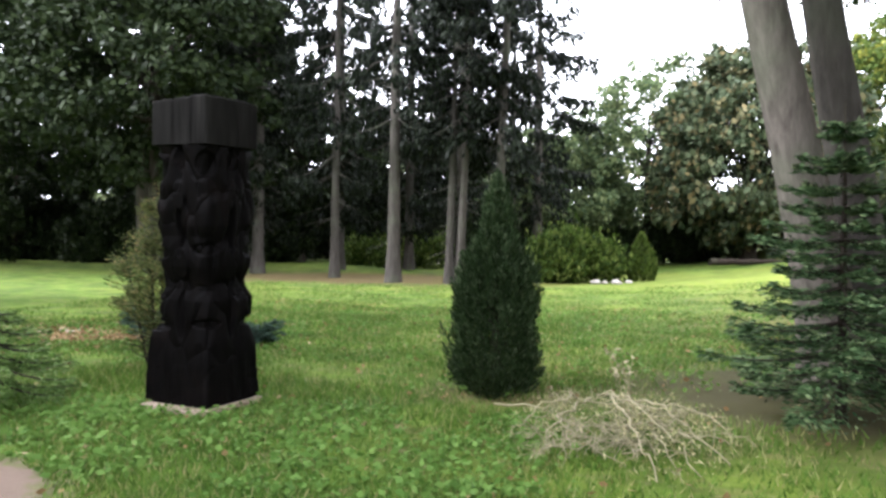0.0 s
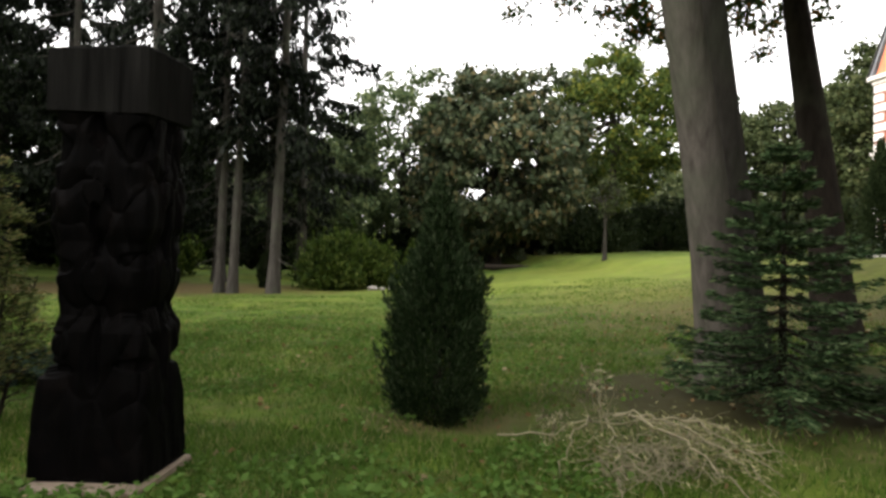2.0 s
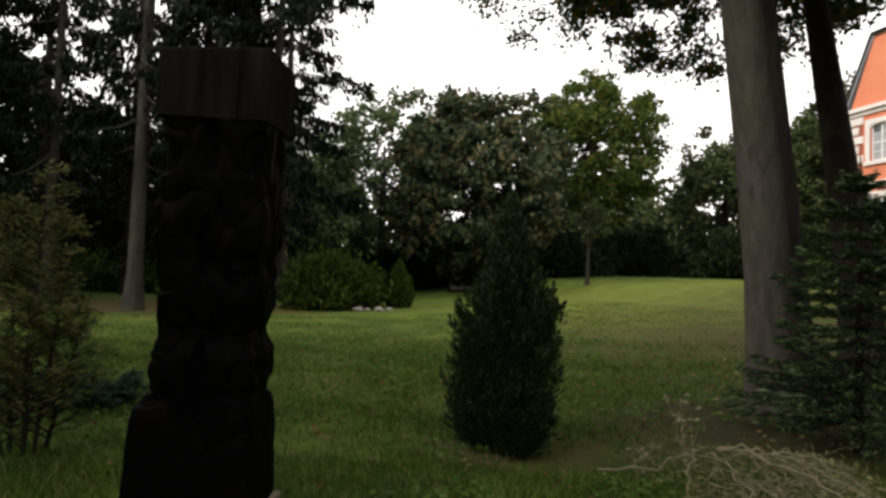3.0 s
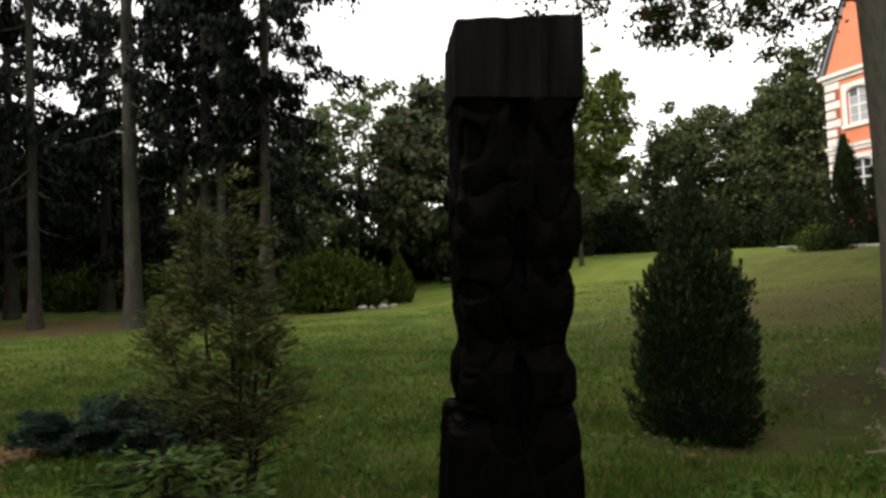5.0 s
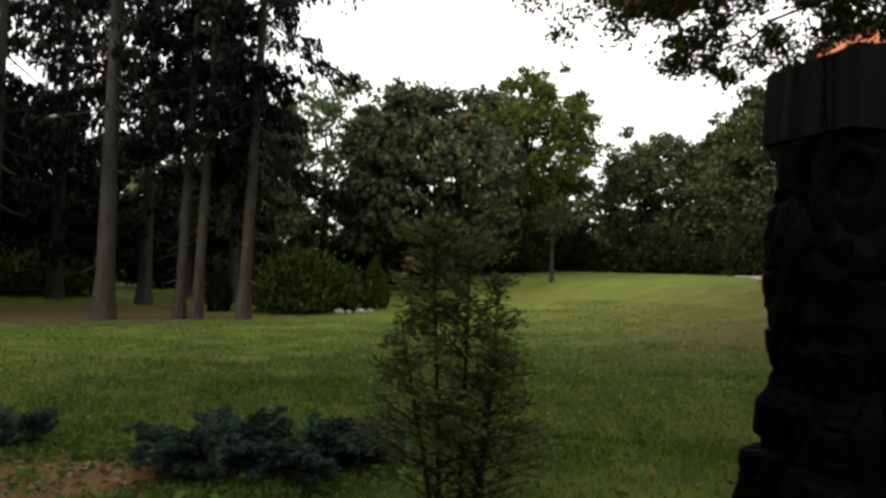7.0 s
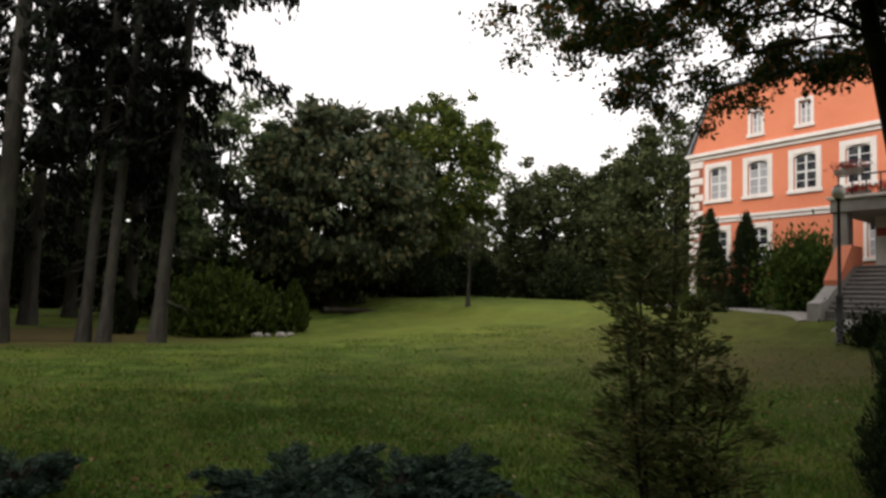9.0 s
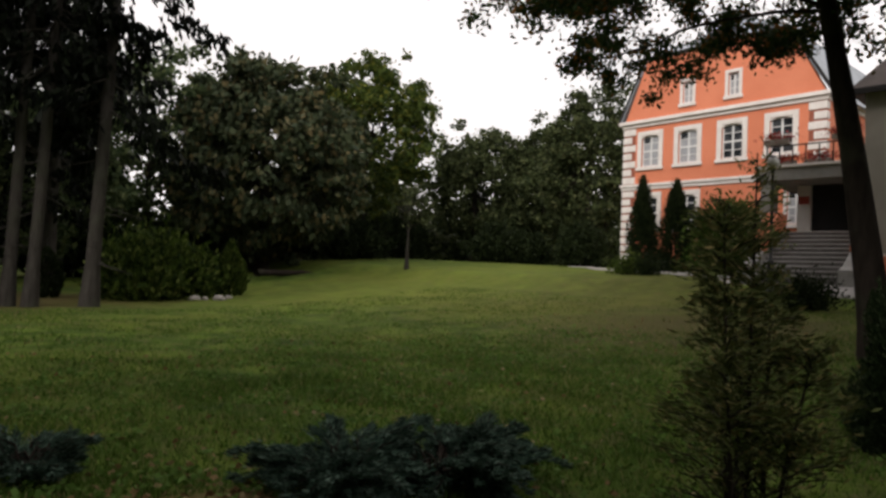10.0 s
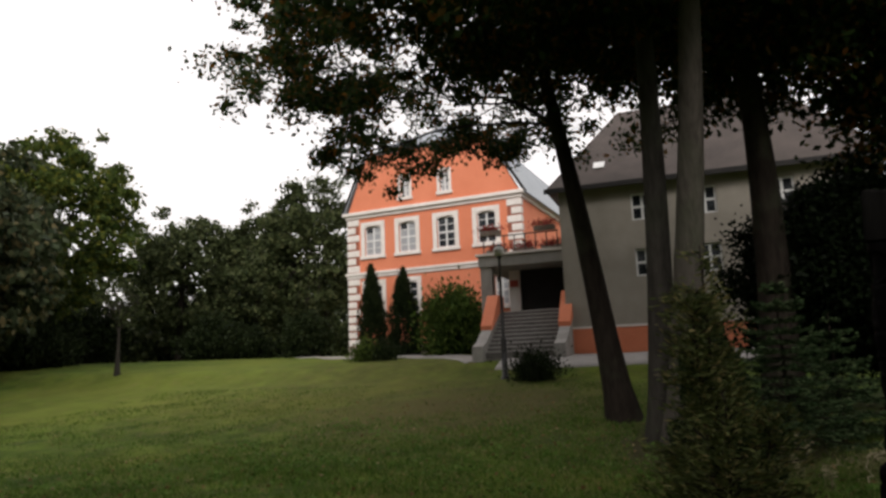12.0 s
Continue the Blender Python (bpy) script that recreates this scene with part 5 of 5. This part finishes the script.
# ---- grass and weeds ----
def grass():
    n = 300000
    s = rng.uniform(-0.1, 1.25, n)
    d = np.where(rng.uniform(0, 1, n) < 0.86, 0.9 + 11 * rng.uniform(0, 1, n) ** 1.7, rng.uniform(-3.5, 0.9, n))
    p0, p1 = np.array([0.45, 0.66]), np.array([-8.26, 7.92])
    t = unit(p1 - p0)
    nn = np.array([t[1], -t[0]]) * -1
    if nn[1] < 0:
        nn = -nn
    xy = p0 + (p1 - p0) * s[:, None] + nn * d[:, None] + np.array([0.5, 0.0]) * d[:, None] * rng.uniform(-0.4, 1.0, (n, 1))
    lush = np.array([noise.noise(Vector((a * 0.9, b * 0.9, 0))) for a, b in xy])
    bare = (np.hypot((xy[:, 0] + 3.35) / 1.05, (xy[:, 1] - 3.75) / 0.7) < 1) | (np.hypot((xy[:, 0] + 6.4) / 1.1, (xy[:, 1] - 10.2) / 0.6) < 1)
    slab = np.maximum(np.abs(xy[:, 0] + 2.55), np.abs(xy[:, 1] - 6.38)) < 0.42
    # blades thinned out over the painted dark ground under the linden
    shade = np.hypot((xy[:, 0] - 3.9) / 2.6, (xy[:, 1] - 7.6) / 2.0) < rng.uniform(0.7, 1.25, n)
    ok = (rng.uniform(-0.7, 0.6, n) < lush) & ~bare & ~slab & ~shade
    xy, lush = xy[ok], lush[ok]
    n = len(xy)
    h = rng.uniform(0.035, 0.085, (n, 1)) * (1 + 0.8 * np.clip(lush, 0, 1))[:, None]
    a = rng.uniform(0, 6.283, n)
    w = rng.uniform(0.004, 0.008, (n, 1))
    b = np.concatenate([xy, gz(xy[:, 0], xy[:, 1])[:, None] - 0.004], 1)
    side = np.stack([np.cos(a), np.sin(a), 0 * a], 1)
    bow = np.concatenate([rng.normal(size=(n, 2)) * 0.45, np.ones((n, 1))], 1)
    V = np.stack([b - side * w, b + side * w, b + bow * h], 1).reshape(-1, 3)
    # coarser, thinner turf further out
    m = 130000
    fx = rng.uniform((-11, 9), (13, 27), (m, 2))
    tuft = np.array([noise.noise(Vector((a * 0.55, b * 0.55, 3))) + 0.6 * noise.noise(Vector((a * 2.1, b * 2.1, 7))) for a, b in fx])
    fx = fx[(rng.uniform(-0.5, 0.7, m) < tuft) & (np.hypot((fx[:, 0] + 6.4) / 1.1, (fx[:, 1] - 10.2) / 0.6) > 1)]
    dry = np.hypot((fx[:, 0] - 10) / 6.5, (fx[:, 1] - 15) / 5.5) + 0.5 * np.array([noise.noise(Vector((a * 0.5, b * 0.5, 11))) for a, b in fx])
    fx = fx[rng.uniform(0, 1.1, len(fx)) < np.clip(dry, 0.12, 2)]
    m = len(fx)
    a2 = rng.uniform(0, 6.283, m)
    b2 = np.concatenate([fx, gz(fx[:, 0], fx[:, 1])[:, None] - 0.004], 1)
    s2 = np.stack([np.cos(a2), np.sin(a2), 0 * a2], 1) * rng.uniform(0.006, 0.014, (m, 1))
    t2 = np.concatenate([rng.normal(size=(m, 2)) * 0.5, np.ones((m, 1))], 1) * rng.uniform(0.03, 0.085, (m, 1))
    V = np.concatenate([V, np.stack([b2 - s2, b2 + s2, b2 + t2], 1).reshape(-1, 3)])
    n += m
    tagged(new("grass", mesh_np("grass", V, np.arange(3 * n).reshape(n, 3), M_BLADE)), "short uneven park grass with dry blades", "grass", kind="stuff")


grass()


def weeds():
    n = 17000
    c = rng.uniform((-4.6, 4.2), (0.6, 6.3), (260, 2))
    c = np.concatenate([c, rng.uniform((-8.5, 9.0), (-3.0, 11.5), (90, 2)), rng.uniform((-7.0, 7.5), (7.0, 17.0), (420, 2))])
    q = c[rng.integers(0, len(c), n)] + rng.normal(size=(n, 2)) * 0.13
    ok = (np.maximum(np.abs(q[:, 0] + 2.55), np.abs(q[:, 1] - 6.38)) > 0.42) & (np.hypot((q[:, 0] + 3.35) / 1.05, (q[:, 1] - 3.75) / 0.7) > 1)
    q = q[ok]
    p = np.stack([q[:, 0], q[:, 1], gz(q[:, 0], q[:, 1]) + rng.uniform(0.015, 0.085, len(q))], 1)
    al = np.concatenate([rng.normal(size=(len(q), 2)), 0.25 + 0 * q[:, :1]], 1)
    V, F = leaves(p, rng.uniform(0.025, 0.08, len(p)), al, 0.35, 0.6)
    tagged(new("ground_weeds", mesh_np("ground_weeds", V, F, M_WEED)), "patches of bright broad-leaved weeds in the grass", "weeds", kind="stuff")


weeds()


def fallen_leaves():
    n = 2700
    q = np.concatenate([rng.normal(size=(900, 2)) * (0.9, 0.55) + (-6.4, 10.2), rng.uniform((-8, 3.5), (10, 18), (1800, 2))])
    p = np.stack([q[:, 0], q[:, 1], gz(q[:, 0], q[:, 1]) + 0.045], 1)
    al = np.concatenate([rng.normal(size=(n, 2)), 0.1 + 0 * q[:, :1]], 1)
    V, F = leaves(p, 0.06, al, 0.1, 0.7)
    m = leaf("fallen_leaf_litter", (0.12, 0.07, 0.03), (0.22, 0.15, 0.07), (0.3, 0.24, 0.14), 0.1)
    tagged(new("fallen_leaves", mesh_np("fallen_leaves", V, F, m)), "scattered dry brown leaves on the lawn", "leaves", kind="stuff")


fallen_leaves()
